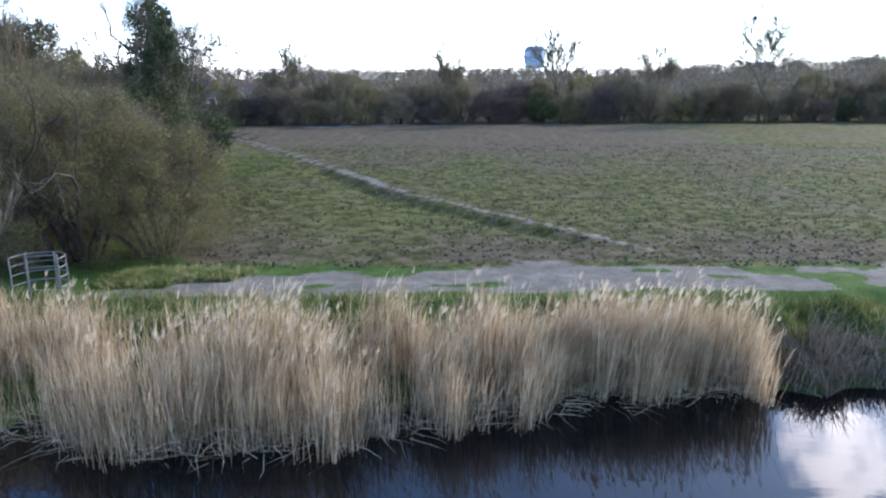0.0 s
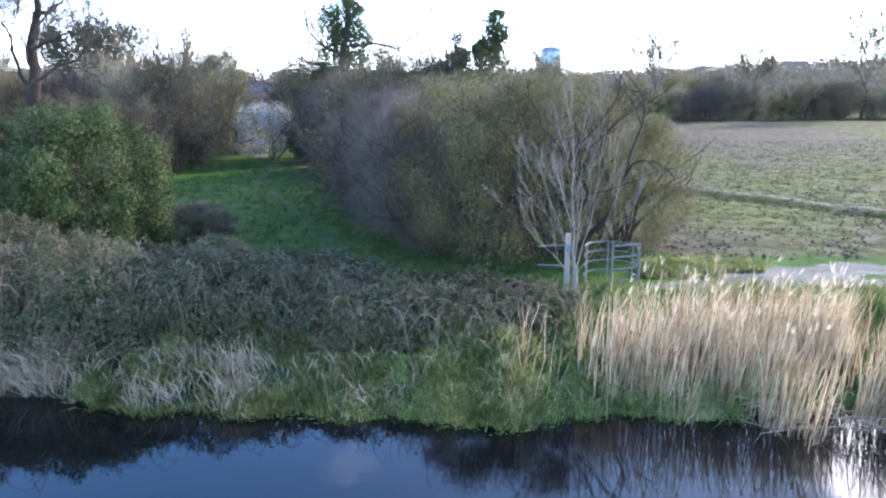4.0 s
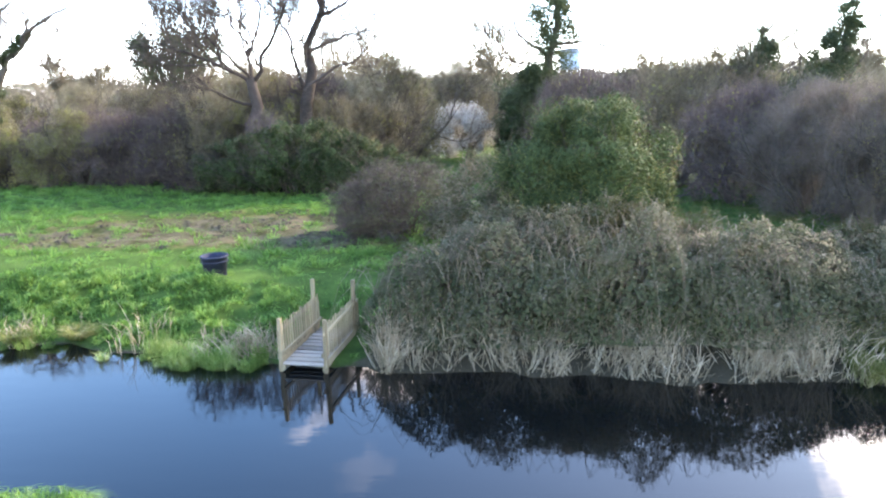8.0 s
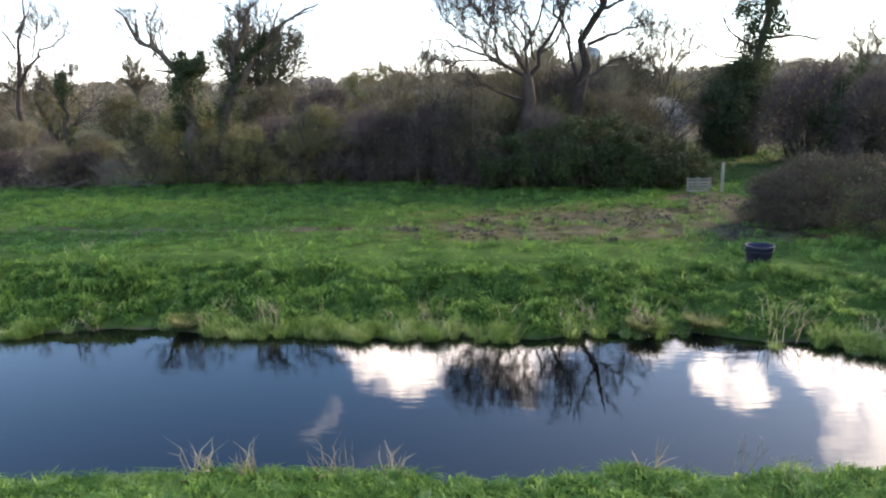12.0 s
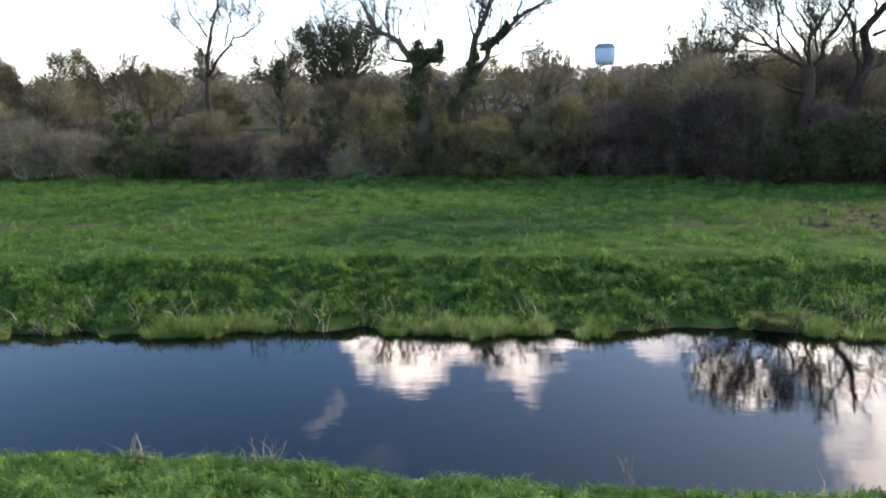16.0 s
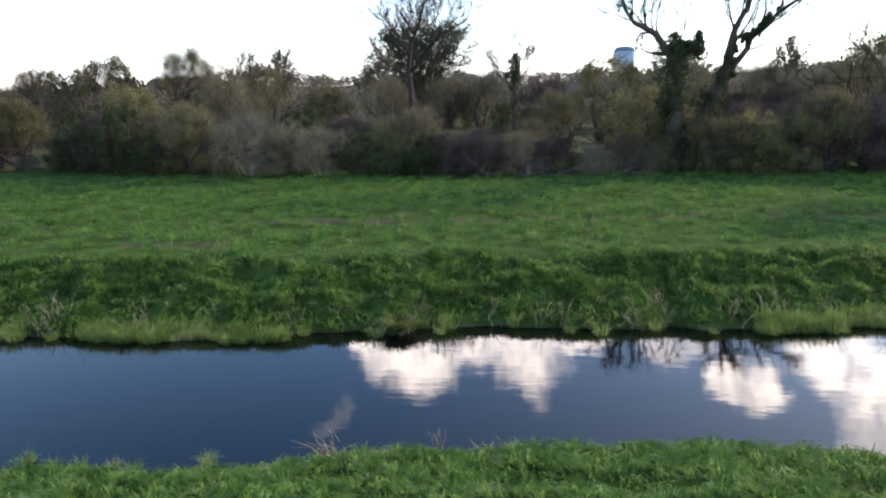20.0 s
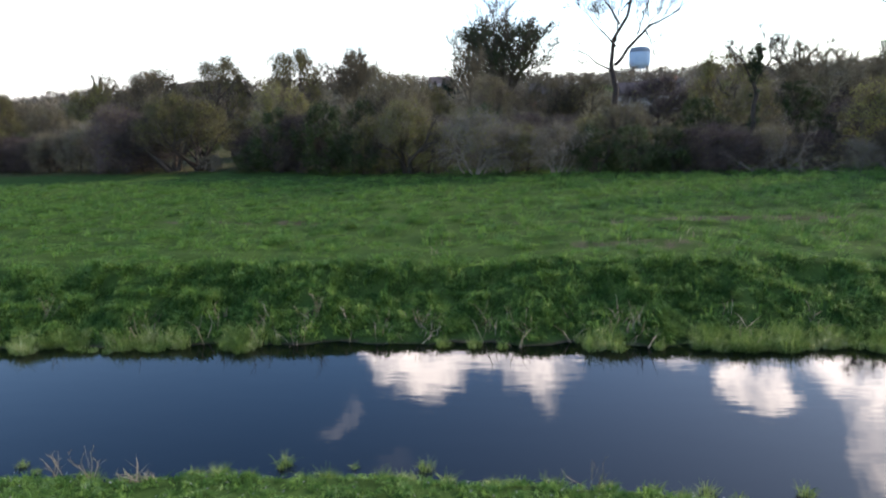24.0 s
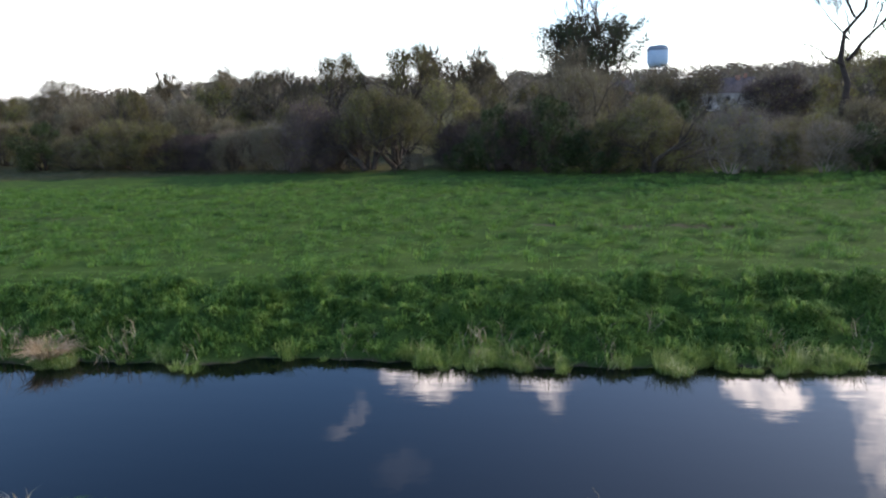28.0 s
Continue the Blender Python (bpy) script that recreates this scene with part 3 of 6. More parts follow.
def cover(x, y):
    """Shares of gravel, bare mud and dry grass; last, wet soil with painted bramble shade."""
    w = (vnoise(x, y, 3.0) - 0.5)
    lo = np.interp(x, [-16, -13.5, -9, 0, 60], [17.4, 17.3, 17.2, 17.9, 18.0])
    hi = np.interp(x, [-16, -13.5, -9, 0, 60], [18.4, 18.4, 20.0, 21.2, 21.6])
    gravel = (1 - 0.75 * smooth(vnoise(x, y * 2, 1.6), 0.55, 0.8)) * smooth(x, -14.5, -12.5) * smooth(y + w * 0.8, lo - 0.25, lo + 0.25) * (1 - smooth(y + w * 1.4, hi - 0.9, hi + 0.5))
    dt = np.abs(x - track_x(y)) / np.where(y < 40, 0.62, 1.1)
    tr = (1 - smooth(dt, 0.25, 0.7)) * smooth(y, 21, 24) * smooth(x, -45, -40)
    xb = np.interp(y, [20, 24, 30, 40, 60], [-12, -14.5, -18, -21, -27])
    arable = smooth(x, xb - 1, xb + 2) * smooth(y, 20, 22)
    arable = np.maximum(arable, smooth(x, -42, -36) * smooth(y, 60, 75))
    mud = arable * (0.38 + 0.35 * (vnoise(x, y, 5) - 0.5) + 0.2 * (1 - smooth(y, 22, 31)) + 0.5 * smooth(y + 0.5 * x, 40, 80) * (1 - smooth(x, -5, 40)))
    ditch = (1 - smooth(np.abs(x - track_x(y) + 2.2) / 1.3, 0.3, 1.0)) * smooth(y, 24, 30)
    mud = mud - ditch * arable * 0.18
    patch = smooth(x, -60, -46) * (1 - smooth(x, -37.5, -36)) * smooth(y, 20.5, 24) * (1 - smooth(y, 27, 34))
    patch = np.maximum(patch, (1 - smooth(np.hypot((x + 38.6) / 2.6, (y - 31.5) / 4), 0.5, 1.0)) * 1.1)
    line = (1 - smooth(np.abs(y - np.interp(x, [-140, -95, -70, -50], [30, 24.5, 26.5, 25])), 0.15, 0.7)) * 0.62 * smooth(vnoise(x, y, 7), 0.25, 0.6) * smooth(x, -150, -140) * (1 - smooth(x, -50, -46))
    mud = np.maximum(np.maximum(mud, patch * 0.57), np.maximum(line, tr * 0.62))
    gravel = np.maximum(gravel, tr * 0.7)
    beds = (1 - smooth(np.abs(x + 92), 1.5, 3)) * (1 - smooth(np.abs(y - 20.3), 0.3, 0.9)) * 0.5
    lane = (1 - smooth(np.abs(x - np.interp(y, [17, 23, 27, 40, 60], [-22.5, -22.6, -24.5, -30.5, -36])), 0.2, 0.6)) * smooth(y, 17, 18) * (1 - smooth(y, 60, 66)) * 0.5
    mud = np.maximum(np.maximum(mud, beds), lane)
    sand = np.maximum(1 - smooth(np.hypot((x + 24) / 5.0, (y - 105) / 4.5), 0.6, 1.0), 1 - smooth(np.hypot((x + 15) / 5.5, (y - 109) / 3.0), 0.6, 1.0))
    gravel = np.maximum(gravel, sand)
    away = 0.9 * smooth(y, 47, 52) * (1 - smooth(x, -50, -45))
    mud = np.maximum(mud, 0.5 * away)
    e = y - far_edge(x)
    mud = np.maximum(mud, smooth(x, -36.6, -35.8) * (1 - smooth(x, -26, -23)) * (1 - smooth(e, 0.9, 1.6)) * smooth(e, -0.5, 0))
    mud = np.maximum(mud, (1 - smooth(e, 0.0, 0.2)) * smooth(e, -2.5, -2.0) * 0.8)
    mud = np.maximum(mud, smooth(-e, 0.1, 0.3) * smooth(y - near_edge(x), 0.0, 0.3))
    dry = np.maximum(patch * 0.95 + 0.5 * smooth(x, -37, -34) * (1 - smooth(x, -16, -14)) * smooth(y, 18, 21), tr * 0.5 + arable * (0.97 - 0.4 * smooth(vnoise(x, y, 9), 0.45, 0.75)) + 0.1 * smooth(y, 18, 20) * (1 - smooth(y, 34, 42)) + 0.1 * smooth(y, 60, 150))
    dry = np.maximum(dry, away)
    wet_and_shade = (1 - smooth(e, -0.1, 0.2)) * smooth(e, -2.5, -2.0)
    # shade of the undercut below the brambles, put into the soil colour
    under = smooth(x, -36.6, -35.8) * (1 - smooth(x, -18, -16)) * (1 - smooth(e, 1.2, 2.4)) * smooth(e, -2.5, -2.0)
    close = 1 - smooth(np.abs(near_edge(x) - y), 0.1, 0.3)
    wet_and_shade = np.maximum(np.maximum(wet_and_shade, under), close)
    return np.stack([gravel, mud, dry, wet_and_shade], axis=-1)


def make_ground():
    def steps(a, b, s):
        return np.arange(a, b, s)
    xs = np.concatenate([-4500 * (np.linspace(1, 0, 26)[:-1] ** 2.2) - 175, steps(-175, -142, 1.2), steps(-142, 26, 0.36), steps(26, 80, 1.5), 80 + 4000 * (np.linspace(0, 1, 30) ** 2.2)])
    ys = np.concatenate([-500 * (np.linspace(1, 0, 9)[:-1] ** 2) - 12, steps(-12, 5, 1.5), steps(5, 19, 0.2), steps(19, 34, 0.27), steps(34, 48, 0.5), steps(48, 130, 2.2), 130 + 4300 * (np.linspace(0, 1, 42) ** 2)])
    X, Y = np.meshgrid(xs, ys)
    Z = land(X, Y)
    V = np.stack([X, Y, Z], axis=-1).reshape(-1, 3)
    nx, ny = len(xs), len(ys)
    i = (np.arange(ny - 1)[:, None] * nx + np.arange(nx - 1)[None]).ravel()
    F = np.stack([i, i + 1, i + nx + 1, i + nx], axis=1)
    ob = np_part("ground", V, F, M_ground, smooth=True)
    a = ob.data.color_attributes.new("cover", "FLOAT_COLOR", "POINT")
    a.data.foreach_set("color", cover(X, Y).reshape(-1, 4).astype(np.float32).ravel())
    tagged(ob, "grassy river banks, meadow, muddy pasture and gravel path", "ground", kind="structure")


make_ground()
wv = np.array([[-420, 3, 0], [220, 3, 0], [220, 18.5, 0], [-420, 18.5, 0]])
tagged(np_part("water", wv, np.array([[0, 1, 2, 3]]), M_water), "still dark river water reflecting sky and clouds", "river", kind="structure")


# ---- plants: builders ----
def grow(r, p, d, length, rad, level, top, lines, tips, wob=0.22, up=0.05, kids=4, spread=0.9, step=0.6, shrink=0.62):
    """A branch that wanders, tapers and throws off side branches; lines gathers (level, points, radii)."""
    n = max(2, int(length / step))
    pts, rad_at = [p], [rad]
    for i in range(n):
        d = unit(d + r.normal(size=3) * wob + np.array([0, 0, up]))
        p = p + d * (length / n)
        rb = rad * (1 - 0.6 * (i + 1) / n)
        pts.append(p)
        rad_at.append(rb)
        if level < top and i >= n * 0.3 and r.random() < kids / n:
            side = unit(np.cross(d, r.normal(size=3)))
            grow(r, p, unit(d + side * spread), length * shrink * (0.7 + 0.5 * r.random()), rb * 0.72, level + 1, top, lines, tips, wob, up, kids, spread, step * 0.75, shrink)
        if level >= top - 1 or level == 2:
            tips.append((*p, *d))
    lines.append((level, np.array(pts), np.array(rad_at)))
    if level < top:
        for s in (1, -1):
            side = unit(np.cross(d, r.normal(size=3)))
            grow(r, p, unit(d + side * spread * 0.6 * s), length * shrink, rad * 0.36, level + 1, top, lines, tips, wob, up, kids, spread, step * 0.75, shrink)
    else:
        tips.append((*p, *d))


def limbs(lines, sides=5, least=0.004):
    """Tapering tubes along lines of (level, points, radii), each one unbroken."""
    V, F, k = [], [], 0
    ang = np.arange(sides) * 2 * math.pi / sides
    i = np.arange(sides)
    j = (i + 1) % sides
    for _, p, rad in lines:
        d = np.gradient(p, axis=0)
        d = unit(d)
        u = unit(np.cross(d, np.array([0.31, 0.87, 0.2])))
        w = np.cross(d, u)
        V.append((p[:, None] + (u[:, None] * np.cos(ang)[None, :, None] + w[:, None] * np.sin(ang)[None, :, None]) * np.maximum(rad, least)[:, None, None]).reshape(-1, 3))
        m = len(p)
        b = (k + np.arange(m - 1) * sides)[:, None]
        F.append(np.stack([b + i, b + j, b + j + sides, b + i + sides], axis=2).reshape(-1, 4))
        k += m * sides
    return np.concatenate(V), np.concatenate(F)


def twig_sprays(r, tips, per, length, width, seed):
    t = np.asarray(tips)
    k = r.integers(0, len(t), per)
    p, d = t[k, :3], t[k, 3:6]
    d = unit(d + r.normal(size=(per, 3)) * 0.5 + np.array([0, 0, 0.12]))
    return slivers(p, d, length * (0.4 + r.random(per)), width, seed)


def ivy_cloud(r, spine, radius, n, size, seed):
    """Clumps of ivy leaves hugging a stem: spine rows x y z, radius by row."""
    s = np.asarray(spine, dtype=float)
    clumps = 14 * len(s)
    k = r.integers(0, len(s) - 1, clumps)
    f = r.random((clumps, 1))
    c = s[k] * (1 - f) + s[k + 1] * f
    rad = np.asarray(radius)[k][:, None] * (1 - f) + np.asarray(radius)[k + 1][:, None] * f
    c = c + unit(r.normal(size=(clumps, 3)) * [1, 1, 0.5]) * rad * (0.25 + 0.6 * r.random((clumps, 1)))
    own = rad * (0.2 + 0.45 * r.random((clumps, 1)) ** 1.5)
    c = c + r.normal(size=(clumps, 3)) * np.array([0.1, 0.1, 0.35]) * rad
    q = r.integers(0, clumps, n)
    o = unit(r.normal(size=(n, 3)))
    p = c[q] + o * own[q] * np.minimum(1.5, r.random((n, 1)) ** 0.4 + 0.25 * np.abs(r.normal(size=(n, 1))))
    return leafquads(p, unit(o + r.normal(size=(n, 3)) * 0.5), size * (0.6 + 0.8 * r.random(n)), seed)


CROWN_TOP = [99.0]            # height that new branches do not outgrow


def bough(r, p, d, length, rad, level, top, lines, tips, kids, wob=0.14, lift=0.05, angle=0.8, taper=0.25):
    """A sinuous tapering branch with side branches all along it, each smaller in turn."""
    n = (9, 9, 7, 5, 4)[level]
    pts, rads = [p], [rad]
    swing = r.normal(size=3) * wob
    for i in range(n):
        swing = swing * 0.5 + r.normal(size=3) * wob
        d = unit(d + swing + np.array([0, 0, lift]))
        p = p + d * (length / n)
        pts.append(p)
        rads.append(rad * (1 - (1 - taper) * (i + 1) / n))
    offshoots(r, np.array(pts), np.array(rads), length, level, top, lines, tips, kids, wob, lift, angle)


def offshoots(r, pts, rads, length, level, top, lines, tips, kids, wob, lift, angle, start=0.25):
    lines.append((level, pts, rads))
    if level >= top:
        tips.extend((*a, *unit(b - a)) for a, b in zip(pts[:-1], pts[1:]))
        return
    count = max(1, round(kids[level] * min(1.25, max(0.25, length / (1, 5.0, 2.4, 1.2, 1)[level]))))
    for j in range(count):
        t = start + (1 - start) * (j + r.random()) / count
        k = min(len(pts) - 2, int(t * (len(pts) - 1)))
        f = t * (len(pts) - 1) - k
        q, d = pts[k] * (1 - f) + pts[k + 1] * f, unit(pts[k + 1] - pts[k])
        side = unit(np.cross(d, r.normal(size=3)))
        side = unit(side + np.array([0, 0, 0.25]))
        own = length * (0.42 + 0.28 * r.random()) * (1.2 - 0.7 * t) * min(1.0, max(0.2, (CROWN_TOP[0] - q[2]) / 3.5))
        bough(r, q, unit(d + side * angle * (0.7 + 0.6 * r.random())), own, rads[k] * (0.32 + 0.2 * r.random()), level + 1, top, lines, tips, kids, wob, lift, angle)


def through_points(r, ctrl, r0, r1, n=10, kink=0.018):
    """A bent stem through a few turning points, with small kinks."""
    c = np.array([(a[0], 0.0, a[1]) if len(a) == 2 else a for a in ctrl], dtype=float)
    t = np.concatenate([[0], np.cumsum(np.linalg.norm(np.diff(c, axis=0), axis=1))])
    u = np.linspace(0, t[-1], n)
    p = np.stack([np.interp(u, t, c[:, i]) for i in range(3)], axis=1)
    p[1:-1] = p[1:-1] * 0.6 + (p[:-2] + p[2:]) * 0.2
    p[1:] += r.normal(size=(n - 1, 3)) * kink * t[-1] * np.array([1, 1, 0.5])
    return p, np.linspace(r0, r1, n) ** 1.0, t[-1]


def tree(name, label, at, seed, trunk, stems, kids=(0, 7, 6, 6), top=4, bark=None, twigs=None, least=0.02, ntwig=2500, twig_len=1.1, twig_w=0.018, ivy=None, leafy=None,
         group="", wob=0.13, lift=0.06, angle=0.72, flat=99.0, stout=1.0, kink=0.018):
    """trunk: radii at foot and top, then turning points (x, z); stems: radius, then turning points (x, z) or (x, y, z), from the foot."""
    r = np.random.default_rng(seed)
    base = thing(name, label, "tree", at, group)
    lines, tips = [], []
    CROWN_TOP[0] = flat + 1.4
    low = lambda pts: [(*q[:-1], q[-1] if q[-1] < flat else flat + (q[-1] - flat) * 0.4) for q in pts]
    p, rad, _ = through_points(r, low(trunk[2:]), trunk[0], trunk[1], 9)
    p[0, 2] -= 0.3
    rad[0] *= 1.3
    v, f = limbs([(0, p, rad)], 9)
    np_part("trunk", v, f, bark or M_bark, base, smooth=True)
    kids = tuple(kids) + (0, 0)
    for st in stems:
        p, rad, length = through_points(r, low(st[1:]), st[0] * stout, st[0] * stout * 0.2, kink=kink)
        mine = []
        offshoots(r, p, rad, length, 1, top, mine, tips, kids, wob, lift, angle, 0.2)
        v, f = limbs(mine[:1], 7)
        np_part("limb", v, f, bark or M_bark, base, smooth=True)
        lines += mine[1:]
    v, f = limbs(lines, 3, least)
    tagged(np_part("branchwork", v, f, bark or M_bark, base), kind="stuff")
    CROWN_TOP[0] = 99.0
    if ntwig:
        v, f = twig_sprays(r, tips, ntwig, twig_len, twig_w, seed)
        tagged(np_part("crown", v, f, twigs or M_branchlet, base), kind="stuff")
    if leafy:
        n, size, spread_by, below = leafy
        pts = np.concatenate([g[1] for g in lines if g[0] <= 3])
        pts = pts[pts[:, 2] < below]
        c = np.repeat(pts[r.integers(0, len(pts), n // 30)], 30, axis=0)
        q = c + r.normal(size=c.shape) * spread_by
        v, f = leafquads(q, unit(q - c + r.normal(size=c.shape) * 0.3), size * (0.6 + 0.8 * r.random(len(c))), seed + 3)
        tagged(np_part("ivy", v, f, M_ivy, base, "dark green ivy leaves"), kind="stuff")
    if ivy:
        spine, rad, n, size = ivy
        v, f = ivy_cloud(r, spine, rad, n, size, seed + 1)
        tagged(np_part("ivy", v, f, M_ivy, base, "dark green ivy leaves"), kind="stuff")
    return base


def dome_stems(r, n, fork, height, reach, rad):
    """Main stems that open from the fork into a dome."""
    out = []
    for i in range(n):
        a = 6.283 * (i + 0.6 * r.random()) / n
        w = reach * (0.25 + 0.75 * r.random())
        x, y = math.cos(a) * w, math.sin(a) * w
        top = fork + (height - fork) * (1 - 0.45 * (w / reach) ** 2) * (0.85 + 0.2 * r.random())
        out.append((rad * (0.5 + 0.2 * r.random()), (0, 0, fork * (0.75 + 0.25 * r.random())), (x * 0.35, y * 0.35, fork + (top - fork) * 0.3), (x * 0.75, y * 0.75, fork + (top - fork) * 0.65), (x, y, top)))
    return out


def lumpy_points(r, n, R, H, lumps=70, low=0.06, tight=0.15):
    """Points in an uneven crown of radius R and height H, gathered in rounded sprays; and the way each one faces."""
    a = r.random(lumps) * 2 * math.pi
    h = low + (1 - low) * r.random(lumps) ** 0.85
    half = np.sqrt(np.clip(1 - np.abs((h - 0.42) / 0.6) ** 2.3, 0.02, 1))
    half = half * (0.3 + 0.7 * np.sqrt(r.random(lumps))) * (0.82 + 0.36 * vnoise(a * 1.6 + R, h * 3, 0.8))
    c = np.stack([np.cos(a) * half * R * 0.9, np.sin(a) * half * R * 0.9, h * H * 0.9], axis=1)
    own = tight * (0.6 + 0.8 * r.random(lumps))
    k = r.integers(0, lumps, n)
    o = unit(r.normal(size=(n, 3)))
    p = c[k] + o * (r.random((n, 1)) ** 0.45) * own[k][:, None] * np.array([R * 1.35, R * 1.35, H * 0.8])
    p[:, 2] = np.abs(p[:, 2])
    return p, unit(unit(p - np.array([0, 0, H * 0.3])) * 0.8 + o * 0.9)


def shrub(name, label, seed, R, H, twigs, leaves, mats, tl=0.55, tw=0.03, ls=0.07, stems=8, at=(0, 0, 0), category="shrub", group="hedge shrubs", droop=0.0, pale_stems=False, lumps=70, low=0.06, stout=1.0):
    r = np.random.default_rng(seed)
    base = thing(name, label, category, at, group)
    segs, tips = [], []
    for i in range(stems):
        a = r.random() * 6.283
        o = np.array([math.cos(a), math.sin(a), 0]) * R * 0.25 * r.random()
        grow(r, o - [0, 0, 0.2], unit(np.array([math.cos(a) * 0.5, math.sin(a) * 0.5, 1])), H * (0.4 + 0.25 * r.random()), 0.02 * H * stout * (0.5 + 0.6 * r.random()), 0, 2, segs, tips, 0.22, 0.04, 3, 0.8, H * 0.09)
    v, f = limbs(segs, 4)
    tagged(np_part("branchwork", v, f, M_barkpale if pale_stems else M_bark, base), kind="stuff")
    mt, ml = mats
    state = r.integers(1, 1 << 30)
    if twigs:
        p, o = lumpy_points(np.random.default_rng(state), twigs, R, H, lumps, low)
        d = unit(o + r.normal(size=(twigs, 3)) * 0.75 + np.array([0, 0, 0.25 - droop]))
        v, f = slivers(p, d, tl * (0.4 + r.random(twigs)), tw, seed)
        tagged(np_part("crown", v, f, mt, base), kind="stuff")
    if leaves:
        p, o = lumpy_points(np.random.default_rng(state), leaves, R * 1.03, H * 1.03, lumps, low)
        v, f = leafquads(p, unit(o + r.normal(size=(leaves, 3)) * 0.5), ls * (0.6 + 0.8 * r.random(leaves)), seed + 5)
        tagged(np_part("foliage", v, f, ml, base), kind="stuff")
    return base


def bramble(label, seed, at, R, H, canes, leaves, stretch=1.5):
    """A mound of arching canes and small leaves, longer along the bank."""
    r = np.random.default_rng(seed)
    base = thing("bramble_bush", label, "bramble", at, "riverside brambles")
    segs = []
    for i in range(canes):
        a = r.random() * 6.283
        q = np.array([math.cos(a) * stretch, math.sin(a), 0]) * R * 0.75 * math.sqrt(r.random())
        top = H * (0.75 + 0.3 * r.random()) * math.sqrt(max(0.1, 1 - (abs(q[0]) / (R * stretch)) ** 2 * 0.8 - (q[1] / R) ** 2 * 0.6))
        b = r.random() * 6.283
        out = np.array([math.cos(b) * 1.2, math.sin(b) - 0.2, 0]) * (0.5 + 0.7 * r.random())
        k = 6
        pts = [q + out * t + np.array([0, 0, top * (1 - (1.25 * t - 0.85) ** 2 / 0.72)]) for t in np.linspace(0, 1.25, k)]
        for j in range(k - 1):
            segs.append((*pts[j], *pts[j + 1], 0.01 - 0.0014 * j, 0.0086 - 0.0014 * j))
    v, f = tubes(segs, 3)
    tagged(np_part("cane_tangle", v, f, M_cane, base), kind="stuff")
    per = 46
    k = leaves // per
    n = k * per
    # leaves strung along shoots that arch out over the mound and hang
    u = np.repeat(r.random(k) * 6.283, per) + np.repeat(r.normal(size=k) * 0.5, per) * np.tile(np.linspace(0, 1, per), k)
    w0 = np.repeat(np.sqrt(r.random(k)) * 0.85, per)
    run = np.tile(np.linspace(0, 1, per), k)
    w = np.minimum(1.0, w0 + run * np.repeat(0.12 + 0.3 * r.random(k), per))
    x, y = np.cos(u) * w * R * stretch + r.normal(size=n) * 0.035, np.sin(u) * w * R + r.normal(size=n) * 0.035
    dome = np.clip(1 - w ** 2.2, 0, 1) ** 0.72
    arch = np.repeat(0.03 + 0.2 * r.random(k), per) * np.sin(run * 3.0)
    z = H * dome * (0.7 + 0.44 * vnoise(x + at[0], y + at[1], 0.8) + 0.2 * (vnoise(x + at[0], y + at[1], 0.35) - 0.5)) + arch + r.normal(size=n) * 0.03
    z = np.maximum(z, 0.02) * (1 - 0.3 * r.random(n) ** 3)
    low = r.random(n) < 0.18
    z = np.where(low, z * r.random(n), z)
    p = np.stack([x, y, z], axis=1)
    o = unit(np.stack([x / stretch, y, z + 0.4], axis=1) + r.normal(size=(n, 3)) * 0.7)
    v, f = leafquads(p, o, 0.04 * (0.5 + 0.9 * r.random(n)), seed)
    tagged(np_part("foliage", v, f, M_bramble, base), kind="stuff")
    high = np.flatnonzero(r.random(n) < (0.15 if H > 1.7 else 0.05) * smooth(z / H, 0.1, 0.95))
    m = len(high)
    v, f = leafquads(p[high] + np.array([0, 0, 0.03]), unit(o[high] + np.array([0, 0, 1.0])), 0.023 * (0.5 + 0.9 * r.random(m)), seed + 9)
    tagged(np_part("pale_leaves", v, f, M_paleleaf, base, "pale young leaves on the shoots"), kind="stuff")
    m = n // 24
    d = unit(o[:m] + r.normal(size=(m, 3)))
    v, f = slivers(p[:m], d, 0.15 + 0.3 * r.random(m), 0.012, seed + 2)
    tagged(np_part("dead_growth", v, f, M_cane, base), kind="stuff")
    return base


def at_ground(x, y):
    return (x, y, float(land(x, y)))


def stuff(name, label, category, v, f, mat):
    return tagged(np_part(name, v, f, mat), label, category, kind="stuff")


def join(parts):
    """Several (verts, faces) into one; faces may be lists of arrays."""
    V, F, k = [], {}, 0
    for v, f in parts:
        for a in (f if isinstance(f, list) else [f]):
            F.setdefault(a.shape[1], []).append(a + k)
        V.append(v)
        k += len(v)
    return np.concatenate(V), [np.concatenate(a) for a in F.values()]


